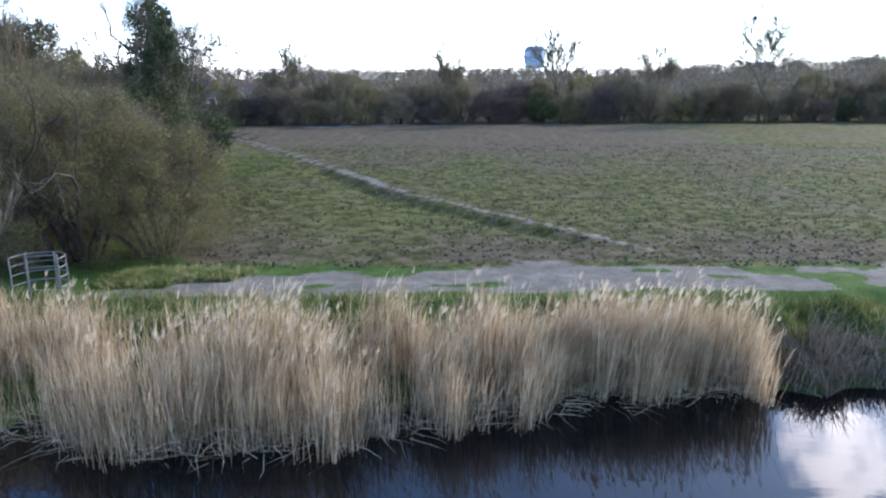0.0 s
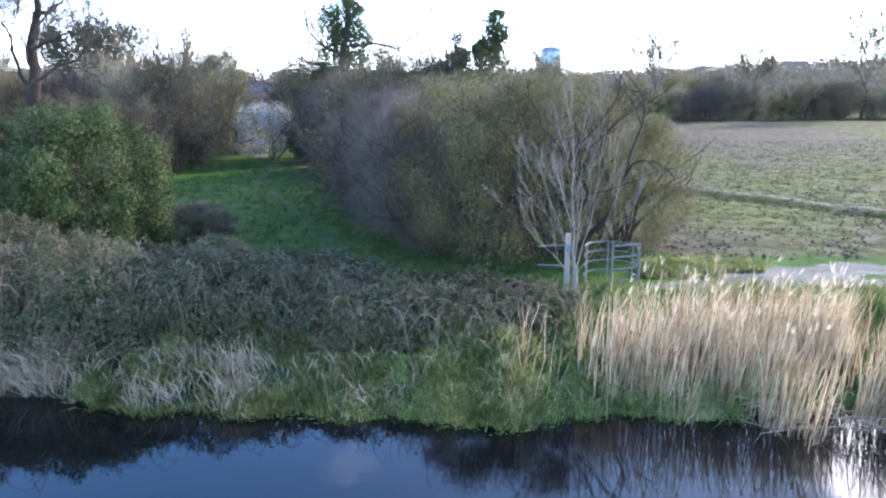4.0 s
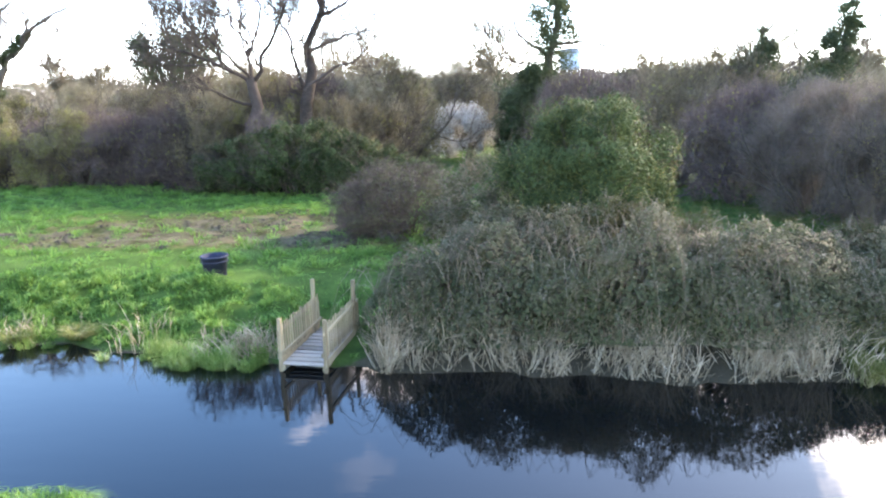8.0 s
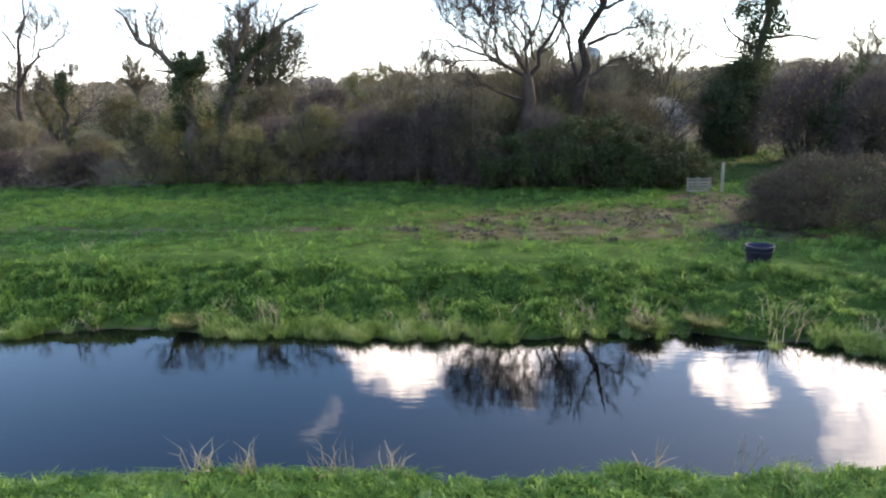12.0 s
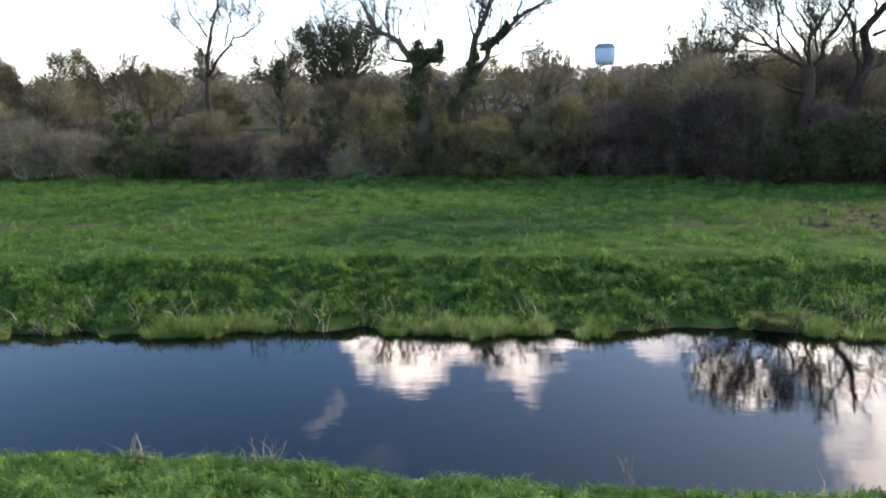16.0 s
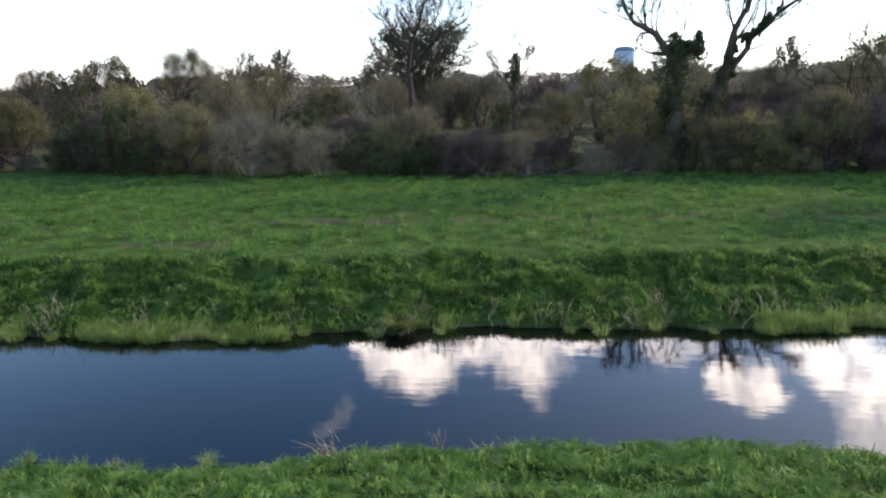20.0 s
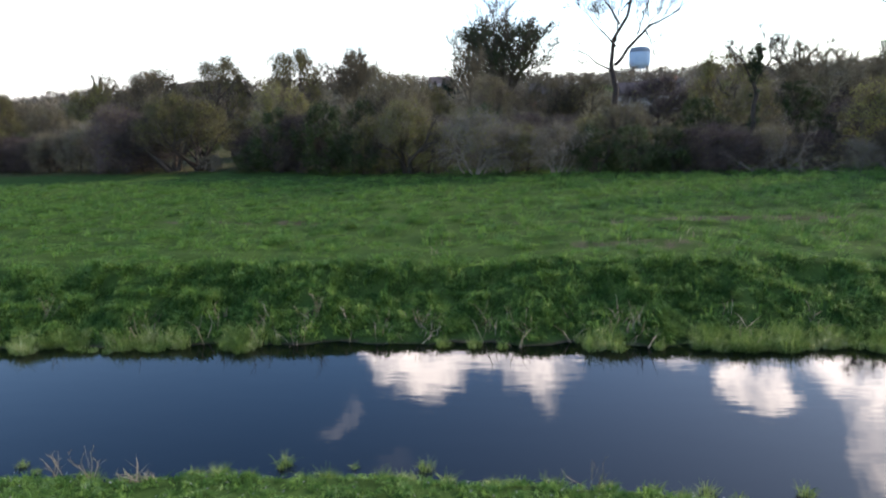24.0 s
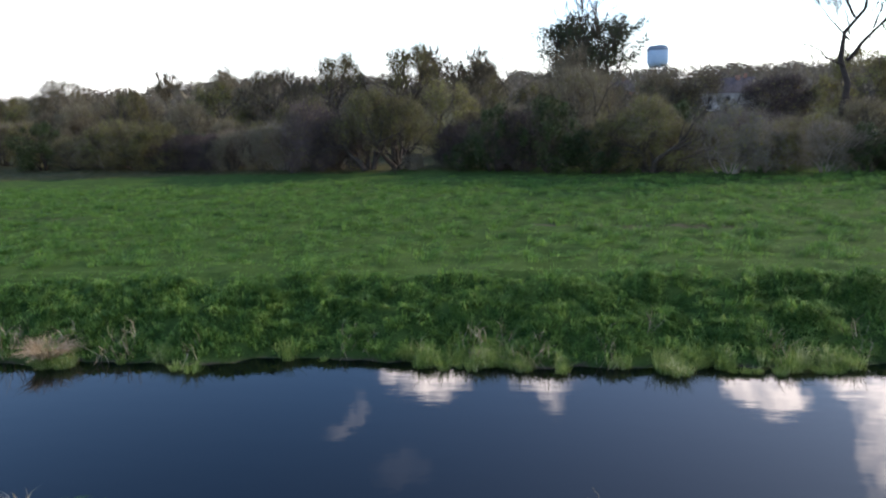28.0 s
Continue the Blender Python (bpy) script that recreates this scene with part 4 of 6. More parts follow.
# ---- grass ----
def grass_area(name, label, x0, x1, y0, y1, n, length, width, mat, seed, keep=None, lean=(0, 0), simple=False, bend=0.35, wild=0.35, tuft=0.16, anywhere=False, splay=0.55):
    r = np.random.default_rng(seed)
    per = 22 if tuft > 0.2 else 9
    k = n // per
    cx = x0 + (x1 - x0) * r.random(k)
    lo, hi = y0(cx) if callable(y0) else y0, y1(cx) if callable(y1) else y1
    cy = lo + (hi - lo) * r.random(k)
    big = 0.55 + 0.9 * r.random(k) ** 2
    a, q = r.random((k, per)) * 6.283, np.sqrt(r.random((k, per))) * tuft * big[:, None]
    x, y = (cx[:, None] + np.cos(a) * q).ravel(), (cy[:, None] + np.sin(a) * q).ravel()
    out = np.stack([np.cos(a) * q, np.sin(a) * q, 0 * q], axis=-1).reshape(-1, 3) / tuft
    big = np.repeat(big, per)
    c = cover(x, y)
    thick = 0.35 + 0.9 * vnoise(x, y, 0.8) * (0.5 + vnoise(x, y, 2.6))
    ok = ((c[:, 0] < 0.4) & (r.random(len(x)) > c[:, 1] * 1.25) | anywhere) & (r.random(len(x)) < thick * 1.3)
    if keep is not None:
        ok &= keep(x, y)
    x, y, thick, out, big = x[ok], y[ok], thick[ok], out[ok], big[ok]
    m = len(x)
    p = np.stack([x, y, land(x, y) - 0.02], axis=1)
    d = unit(r.normal(size=(m, 3)) * wild * 0.6 + out * splay + np.array([lean[0], lean[1], 1.0]))
    L = length * (0.35 + 0.4 * r.random(m) + 0.35 * thick) * (0.55 + 0.6 * big)
    if anywhere:
        L = L * (0.4 + 1.25 * vnoise(x, 0 * x + seed, 0.8))
    v, f = slivers(p, d, L, width, seed) if simple else blades(p, d, L, width, bend, seed)
    return stuff(name, label, "grass", v, f, mat)


def tussock_area(name, label, x0, x1, y0, y1, n, per, size, width, mat, seed, keep=None, lean=(0.5, -0.3), rise=1.0):
    """Separate tussocks, each a mop of blades that spring up, bend over and hang with the lean."""
    r = np.random.default_rng(seed)
    cx = x0 + (x1 - x0) * r.random(n)
    lo, hi = y0(cx) if callable(y0) else y0, y1(cx) if callable(y1) else y1
    cy = lo + (hi - lo) * r.random(n)
    c = cover(cx, cy)
    ok = (c[:, 0] < 0.4) & (r.random(n) > c[:, 1] * 1.2)
    if keep is not None:
        ok &= keep(cx, cy)
    cx, cy = cx[ok], cy[ok]
    n = len(cx)
    big = size * (0.5 + 0.75 * r.random(n) ** 1.5 + 0.45 * vnoise(cx, cy, 2.3))
    way = np.stack([lean[0] + 0.3 * r.normal(size=n), lean[1] + 0.3 * r.normal(size=n), 0 * cx], axis=1)
    k = np.repeat(np.arange(n), per)
    m = len(k)
    a = r.random(m) * 6.283
    q = np.sqrt(r.random(m))
    out = np.stack([np.cos(a) * q, np.sin(a) * q, 0 * q], axis=1)
    p = np.stack([cx[k], cy[k], 0 * a], axis=1) + out * big[k][:, None] * 0.5
    p[:, 2] = land(p[:, 0], p[:, 1]) - 0.03
    up = np.array([0, 0, rise])
    L = (big[k] * (0.75 + 0.5 * r.random(m)))[:, None]
    d1 = unit(out * 0.55 + up + way[k] * 0.35 + r.normal(size=(m, 3)) * 0.15)
    d2 = unit(out * 0.8 + way[k] * 1.1 - up * 0.25 + r.normal(size=(m, 3)) * 0.2)
    mid = p + d1 * L * 0.5
    tip = mid + d2 * L * 0.5
    side = unit(np.cross(d1 + d2, np.array([0, 0, 1.0])) + r.normal(size=(m, 3)) * 0.25) * width * (0.7 + 0.6 * r.random((m, 1)))
    v = np.stack([p - side / 2, p + side / 2, mid + side * 0.45, mid - side * 0.45, tip], axis=1).reshape(-1, 3)
    b = (np.arange(m) * 5)[:, None]
    return stuff(name, label, "grass", v, [b + np.array([0, 1, 2, 3]), b + np.array([3, 2, 4])], mat)


def sedge_clumps(name, label, cx, cy, size, per, mat, seed, width=0.014):
    """Upright mops of sedge that fan out and droop, in a row along the water."""
    r = np.random.default_rng(seed)
    n = len(cx)
    big = size * (0.55 + 0.8 * r.random(n))
    k = np.repeat(np.arange(n), per)
    m = len(k)
    a = r.random(m) * 6.283
    q = np.sqrt(r.random(m))
    out = np.stack([np.cos(a) * q, np.sin(a) * q, 0 * q], axis=1)
    p = np.stack([cx[k], cy[k], 0 * a], axis=1) + out * big[k][:, None] * 0.42
    p[:, 2] = np.maximum(land(p[:, 0], p[:, 1]), -0.06) - 0.02
    up = np.array([0, 0, 1.0])
    L = (big[k] * (0.6 + 0.65 * r.random(m)))[:, None]
    d1 = unit(out * 0.35 + up * 1.4 + r.normal(size=(m, 3)) * 0.2)
    d2 = unit(out * 0.6 + up * (1.0 - 1.3 * r.random((m, 1))) + np.array([0.15, -0.2, 0]) + r.normal(size=(m, 3)) * 0.25)
    mid = p + d1 * L * 0.6
    tip = mid + d2 * L * 0.5
    side = unit(np.cross(d1 + d2, up) + r.normal(size=(m, 3)) * 0.4) * width
    v = np.stack([p - side / 2, p + side / 2, mid + side * 0.45, mid - side * 0.45, tip], axis=1).reshape(-1, 3)
    b = (np.arange(m) * 5)[:, None]
    return stuff(name, label, "sedge", v, [b + np.array([0, 1, 2, 3]), b + np.array([3, 2, 4])], mat)


def far_margin():
    r = np.random.default_rng(19)
    x = -140 + 101.6 * r.random(1500)
    grown = vnoise(x, 0 * x, 3.4) + 0.5 * vnoise(x, 0 * x + 4, 1.1)
    x = x[(grown > 0.8) | (r.random(len(x)) < 0.05)]
    sedge_clumps("far_margin_sedge", "upright green sedge clumps along the far water's edge", x, far_edge(x) - 0.4 + 0.6 * r.random(len(x)), 0.36, 95, M_margin, 19, 0.013)


def near_margin():
    r = np.random.default_rng(18)
    x = -118 + 84 * r.random(330)
    x = x[((x > -86) & (vnoise(x, 0 * x + 2, 1.6) > 0.5)) | ((x < -86) & (vnoise(x, 0 * x + 2, 2.2) > 0.62))]
    more = np.array([-92.9, -92.5, -91.5, -91.1, -89.4, -88.6, -88.0, -87.6, -87.0, -86.6, -86.0, -85.4, -108.3, -107.9, -106.4, -106.0, -105.5, -104.2, -103.8, -99.6, -98.4, -97.2])
    y = np.concatenate([near_edge(x) - 0.08 + 0.14 * r.random(len(x)), near_edge(more) + 0.2 + 0.35 * r.random(len(more))])
    sedge_clumps("near_margin_sedge", "separate green sedge clumps at the near water's edge", np.concatenate([x, more]), y, 0.22, 90, M_margin, 28, 0.011)


far_margin()
near_margin()
dry_land = lambda x, y: land(x, y) > 0.06
no_jetty = lambda x, y: (land(x, y) > 0.06) & ~((np.abs(x + 37.45) < 0.75) & (y < 17.2))
no_tub = lambda x, y: no_jetty(x, y) & (np.hypot(x + 41.4, y - 18.1) > 0.8)
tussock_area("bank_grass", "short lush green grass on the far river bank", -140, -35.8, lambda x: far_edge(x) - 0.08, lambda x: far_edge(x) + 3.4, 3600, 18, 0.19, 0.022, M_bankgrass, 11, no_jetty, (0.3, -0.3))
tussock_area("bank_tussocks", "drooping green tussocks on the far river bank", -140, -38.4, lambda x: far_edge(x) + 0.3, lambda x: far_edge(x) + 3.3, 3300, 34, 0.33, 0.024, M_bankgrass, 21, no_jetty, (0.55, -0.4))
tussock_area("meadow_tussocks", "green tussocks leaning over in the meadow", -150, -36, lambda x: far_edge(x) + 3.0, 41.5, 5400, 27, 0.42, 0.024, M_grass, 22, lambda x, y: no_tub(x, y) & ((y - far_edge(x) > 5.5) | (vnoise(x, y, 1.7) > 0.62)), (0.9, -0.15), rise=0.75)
tussock_area("near_bank_grass", "bright green tussocky grass on the near bank", -90, -30, 5.4, lambda x: near_edge(x) - 0.05, 4000, 44, 0.3, 0.018, M_nearbank, 17, lambda x, y: (land(x, y) > 0.06) & (x > -88 + 2 * (vnoise(x, y, 1.5) - 0.5)), (0.55, -0.1))
tussock_area("mown_bank_grass", "short mown green grass on the near bank", -132, -86, 5.4, lambda x: near_edge(x) - 0.05, 3200, 26, 0.15, 0.016, M_nearbank, 27, dry_land, (0.4, -0.1))
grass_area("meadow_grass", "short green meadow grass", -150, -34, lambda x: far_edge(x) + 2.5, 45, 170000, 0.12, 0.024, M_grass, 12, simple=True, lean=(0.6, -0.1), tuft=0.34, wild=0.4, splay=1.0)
grass_area("lane_grass", "rough green grass along the lane", -36, -17, 16, 60, 34000, 0.25, 0.035, M_lane, 13, simple=True)
grass_area("pasture_grass", "thin trodden grass on the muddy pasture", -22, 45, 21, 70, 90000, 0.13, 0.04, M_pasture, 14, lambda x, y: x > np.interp(y, [20, 24, 30, 40, 60], [-12, -14.5, -18, -21, -27]), simple=True)
grass_area("verge_grass", "green verge between reeds and path", -16, 24, lambda x: far_edge(x) + 0.8, lambda x: 0 * x + 17.4, 26000, 0.42, 0.02, M_inlet, 15)
grass_area("gate_grass", "bright green grass beside the gate", -13, -9.4, 18.6, 20.4, 7000, 0.3, 0.022, M_inletsedge, 16, tuft=0.3)
grass_area("inlet_plants", "dull green waterside plants under the brambles", -26, -19.5, lambda x: far_edge(x) - 0.15, lambda x: far_edge(x) + 2.6, 24000, 0.3, 0.02, M_inlet, 23, lambda x, y: (land(x, y) > -0.2) & (vnoise(x, y, 0.6) > 0.4), anywhere=True, tuft=0.21)
grass_area("reed_foot_sedge", "yellow-green sedge at the end of the reed bed", -19.5, -11.6, lambda x: far_edge(x) - 0.2, lambda x: far_edge(x) + 1.1, 15000, 0.34, 0.018, M_margin, 24, lambda x, y: (land(x, y) > -0.25) & (vnoise(x, y, 0.5) > 0.35), anywhere=True, tuft=0.21)
grass_area("inlet_sedge", "yellow-green waterside plants below the brambles", -21.5, -14.5, lambda x: far_edge(x) - 0.2, lambda x: far_edge(x) + 2.6, 26000, 0.3, 0.02, M_inletsedge, 20, lambda x, y: land(x, y) > -0.25, anywhere=True, tuft=0.21)


def soil_clods(label, x, y, ok, least, most, seed):
    """Trodden lumps of earth between the grass."""
    r = np.random.default_rng(seed)
    x, y = x[ok], y[ok]
    n = len(x)
    w = (least + (most - least) * r.random(n))[:, None]
    h = w * (0.4 + 0.4 * r.random((n, 1)))
    a = r.random((n, 1)) * 6.283 + np.arange(4) * 1.571
    z = land(x, y)[:, None]
    ring = np.stack([x[:, None] + np.cos(a) * w * 1.5, y[:, None] + np.sin(a) * w, np.repeat(z - 0.02, 4, axis=1)], axis=2)
    top = np.stack([x[:, None] + np.cos(a) * w * 0.6, y[:, None] + np.sin(a) * w * 0.5, z + h * (0.7 + 0.6 * r.random((n, 4)))], axis=2)
    v = np.concatenate([ring, top], axis=1).reshape(-1, 3)
    b = (np.arange(n) * 8)[:, None]
    f = np.concatenate([b + np.array([i, (i + 1) % 4, 4 + (i + 1) % 4, 4 + i]) for i in range(4)] + [b + np.array([4, 5, 6, 7])])
    stuff("soil_clods", label, "soil", v, f, M_clod)


cr = np.random.default_rng(39)
cy = 20.8 + 50 * cr.random(22000) ** 1.5
cx = -20 + 62 * cr.random(22000)
soil_clods("dark trodden clods of earth in the pasture", cx, cy, (cover(cx, cy)[:, 0] < 0.3) & (cx > np.interp(cy, [20, 24, 30, 40, 60], [-11, -13.5, -17, -20, -26])) & (vnoise(cx, cy, 0.9) + 0.6 * vnoise(cx, cy, 6.0) > 0.55), 0.025, 0.07, 40)
cx, cy = -60 + 24 * cr.random(5000), 20.5 + 14 * cr.random(5000)
soil_clods("dark trodden clods of earth on the bare patch of meadow", cx, cy, (cover(cx, cy)[:, 1] > 0.3) & (vnoise(cx, cy, 0.8) + 0.5 * vnoise(cx, cy, 2.4) > 0.72), 0.03, 0.09, 41)


def dead_stalks(name, label, seed, n, x0, x1, y0, y1, hmin, hmax, clump=1.0, mat=None, group=9):
    r = np.random.default_rng(seed)
    c = x0 + (x1 - x0) * r.random(max(3, int(n / group)))
    x = c[r.integers(0, len(c), n)] + r.normal(size=n) * 0.13 * clump
    lo, hi = y0(x), y1(x)
    y = lo + (hi - lo) * r.random(n)
    p = np.stack([x, y, np.maximum(land(x, y), -0.2)], axis=1)
    d = unit(r.normal(size=(n, 3)) * 0.3 + np.array([0, -0.15, 1.0]))
    k = vnoise(x, 0 * x + seed, 0.9)
    d = unit(d + np.stack([(vnoise(x, y + seed + 7, 0.22) - 0.5) * 1.3, 0 * x, 0 * x], axis=1))
    v, f = blades(p, d, (hmin + (hmax - hmin) * r.random(n) ** 1.4) * (0.45 + 0.9 * k), 0.018, 0.25, seed)
    return stuff(name, label, "dead stalks", v, f, mat or M_straw)


dead_stalks("dead_stalks", "bleached dead stalks in front of the brambles", 31, 4600, -36.2, -22.5, lambda x: far_edge(x) + 0.0, lambda x: far_edge(x) + 1.5, 0.2, 1.35, group=60)
dead_stalks("jetty_stalks", "bleached dead stalks beside the jetty", 38, 420, -40.2, -38.2, lambda x: far_edge(x) + 0.1, lambda x: far_edge(x) + 0.9, 0.25, 0.7, group=40)
dead_stalks("inlet_stalks", "bleached dead stalks among the waterside plants", 36, 800, -24.5, -16.5, lambda x: far_edge(x) + 0.3, lambda x: far_edge(x) + 2.4, 0.3, 0.9, group=30)
dead_stalks("bank_stalks", "pale dead stalks scattered on the bank", 32, 1300, -126, -39, lambda x: far_edge(x) - 0.1, lambda x: far_edge(x) + 1.0, 0.35, 0.95, group=14)
dead_stalks("meadow_stalks", "pale dead stalks in the meadow", 33, 130, -100, -60, lambda x: 0 * x + 19, lambda x: 0 * x + 25, 0.3, 0.7, 1.5)
dead_stalks("near_stalks", "pale dead stalks on the near bank", 34, 330, -120, -44, lambda x: near_edge(x) - 0.35, lambda x: near_edge(x) - 0.02, 0.3, 0.9, group=26)


def daisies():
    r = np.random.default_rng(37)
    n = 260
    x = -106 + 18 * r.random(n)
    y = near_edge(x) - 0.15 - 2.0 * r.random(n)
    p = np.stack([x, y, land(x, y) + 0.12], axis=1)
    v, f = leafquads(p, unit(np.array([0, -0.3, 1.0]) + r.normal(size=(n, 3)) * 0.2), 0.014 + 0.008 * r.random(n), 37)
    stuff("daisies", "scattered small white daisies in the mown grass", "flowers", v, f, M_blossom)


daisies()


# ---- reed bed ----
def reed_bed():
    r = np.random.default_rng(41)
    n = 19000
    x = -17.0 + 20.4 * r.random(n)
    front = np.interp(x, [-16.2, -14.5, -12.5, -10, -8.4, -6, -0.9, 3.3, 4.4], [12.9, 12.5, 11.8, 11.4, 11.3, 11.55, 13.3, 14.2, 14.4]) + (vnoise(x, 0 * x, 0.7) - 0.5) * 1.3 + (vnoise(x, 0 * x + 3, 0.3) - 0.5) * 0.5
    back = np.interp(x, [-16.2, -14, -8, 0, 4.4], [14.2, 14.5, 14.4, 15.3, 15.6])
    u = r.random(n) ** 0.8
    y = front + (back - front) * u
    dens = vnoise(x, y, 0.8)
    ok = (r.random(n) < 0.1 + smooth(dens, 0.2, 0.7) * 1.0) & (r.random(n) < 0.03 + 0.97 * smooth(x, -17.5, -10.0) ** 1.3)
    x, y, u, dens = x[ok], y[ok], u[ok], dens[ok]
    n = len(x)
    p = np.stack([x, y, np.maximum(land(x, y), -0.25) - 0.02], axis=1)
    H = (1.85 + 0.8 * (dens - 0.5) + 0.35 * r.normal(size=n) * 0.6) * np.interp(x, [-16, -12.6, 3, 4.4], [0.86, 1.0, 0.9, 0.7]) - 0.35 * smooth(u, 0.5, 1) - 0.25 * (1 - smooth(u, 0, 0.25)) * r.random(n)
    H = np.clip(H, 0.5, 2.6)
    d = unit(np.stack([0.04 + 0.1 * r.normal(size=n), -0.06 + 0.1 * r.normal(size=n), np.ones(n)], axis=1))
    stems = blades(p, d, H, 0.015, 0.06, 41)
    m = int(n * 0.9)
    k = r.integers(0, n, m)
    t = 0.15 + 0.8 * r.random((m, 1))
    q = p[k] + d[k] * H[k][:, None] * t
    ld = unit(np.stack([0.22 * r.normal(size=m) + 0.25, 0.2 * r.normal(size=m), 0.95 + 0 * q[:, 0]], axis=1))
    leaves = blades(q, ld, 0.3 + 0.35 * r.random(m), 0.01, 0.2, 42)
    stuff("reed_bed", "dense bed of dry straw-coloured reeds at the water", "reeds", *join([stems, leaves]), M_reed)
    tip = p + d * H[:, None] * 0.99
    has = (r.random(n) < 0.17) & (H > 1.9) & (u > 0.25)
    tip, dd = np.repeat(tip[has], 6, axis=0), np.repeat(d[has], 6, axis=0)
    m = len(tip)
    pd = unit(dd + np.array([0.35, 0, 0.0]) + r.normal(size=(m, 3)) * 0.25)
    v, f = slivers(tip + r.normal(size=(m, 3)) * 0.012 - dd * 0.1 * r.random((m, 1)), pd, 0.1 + 0.12 * r.random(m), 0.02, 43)
    stuff("reed_plumes", "pale feathery seed heads of the reeds", "reeds", v, f, M_plume)
    # broken and fallen stems along the front
    n = 900
    x = -15.5 + 18.5 * r.random(n)
    fy = np.interp(x, [-16.2, -14.5, -12.5, -10, -8.4, -6, -0.9, 3.3], [13.5, 13.0, 12.1, 11.5, 11.3, 11.55, 13.3, 14.2])
    p = np.stack([x, fy - 0.1 + 0.9 * r.random(n), 0.02 + 0.45 * r.random(n) ** 2], axis=1)
    d = unit(np.stack([r.normal(size=n), -0.5 + 0.6 * r.normal(size=n), 0.45 * np.abs(r.normal(size=n))], axis=1))
    v, f = blades(p, d, 0.4 + 0.7 * r.random(n), 0.016, 0.25, 44)
    stuff("fallen_reeds", "broken reed stems lying over the water's edge", "reeds", v, f, M_straw)


reed_bed()
dead_stalks("rough_stems", "rough grey stems beside the reed bed", 35, 3800, 3.0, 13, lambda x: far_edge(x) + 0.0, lambda x: far_edge(x) + 1.5, 0.4, 1.1, 2.0, M_cane)

# ---- brambles and bushes by the river ----
for i, (x, y, R, H) in enumerate(((-34.4, 15.5, 1.2, 1.95), (-32.6, 15.9, 1.7, 2.6), (-30.0, 15.9, 1.9, 2.5), (-27.4, 15.7, 1.8, 2.6), (-24.9, 15.5, 1.7, 2.5), (-22.6, 15.3, 1.4, 2.0),
                                  (-20.4, 15.0, 1.4, 1.45), (-18.4, 14.9, 1.3, 1.35), (-16.9, 15.2, 1.0, 1.15), (-25.4, 17.6, 1.3, 1.3), (-22.4, 17.2, 1.3, 1.2), (-29.0, 18.0, 1.4, 1.6), (-32.6, 18.2, 1.5, 1.9))):
    R = R * 1.3
    bramble("tangled grey-green bramble mound on the river bank", 60 + i, (x, y - 0.1 if x < -26 else y + 0.7, float(land(x, y - 0.3)) - 0.2), R, H * (1.0 if x < -29 else 0.84 if x < -26 else 0.74) + 0.1, 90, int(15500 * R * H / 3), 1.4)

shrub("holly_bush", "large rounded dark evergreen bush beside the lane", 81, 2.9, 4.95, 5000, 74000, (M_bud, M_ever), 0.4, 0.013, 0.045, 8, (-30.1, 21.0, 0.8), "bush", "evergreen bushes", lumps=130, low=0.02)
for x, y, R, H, s in ((-33.4, 22.2, 2.1, 3.1, 82), (-28.6, 24.6, 1.7, 1.2, 85)):
    shrub("bramble_thicket", "low dark thicket at the edge of the meadow", s, R, H, 5200, 9500, (M_cane, M_bramble), 0.42, 0.013, 0.05, 6, (x, y, float(land(x, y))), "shrub", "thickets")
for x, y, R, H, s in ((-36.3, 24.3, 2.7, 2.75, 83), (-37.6, 25.3, 1.7, 2.0, 84)):
    shrub("blackthorn_thicket", "low rounded brown thicket where the path enters the meadow", s, R, H, 15000, 9000, (M_plumtwig, M_bramble), 0.34, 0.011, 0.04, 8, (x, y, float(land(x, y))), "shrub", "thickets", lumps=150, low=0.0)

# ---- hedges: seven shrubs, repeated ----
KINDS = []
SHRUBS = (
    ("hawthorn_shrub", "bare grey-brown hawthorn shrub in the hedge", 2.6, 5.2, 9000, 900, (M_twig, M_bud), False, 0.06),
    ("hawthorn_shrub", "hawthorn shrub with first olive-green leaves", 2.6, 5.0, 5200, 6500, (M_twig, M_bud), False, 0.06),
    ("elder_shrub", "pale grey bare shrub at the hedge foot", 2.4, 4.2, 5600, 1200, (M_twigpale, M_bud), True, 0.12),
    ("ivy_shrub", "dark evergreen shrub overgrown with ivy", 2.3, 4.4, 900, 9000, (M_twig, M_ever), False, 0.02),
    ("blackthorn_shrub", "dense dark brown blackthorn thicket", 2.4, 4.0, 10500, 800, (M_plumtwig, M_bud), False, 0.04),
    ("willow_shrub", "tall thin willow shrub with yellow-green buds", 2.4, 6.6, 6000, 4200, (M_twig, M_bud), False, 0.1),
    ("hawthorn_tree", "small spreading hawthorn tree with clear trunks", 2.7, 5.6, 6500, 5200, (M_twig, M_bud), False, 0.45),
)


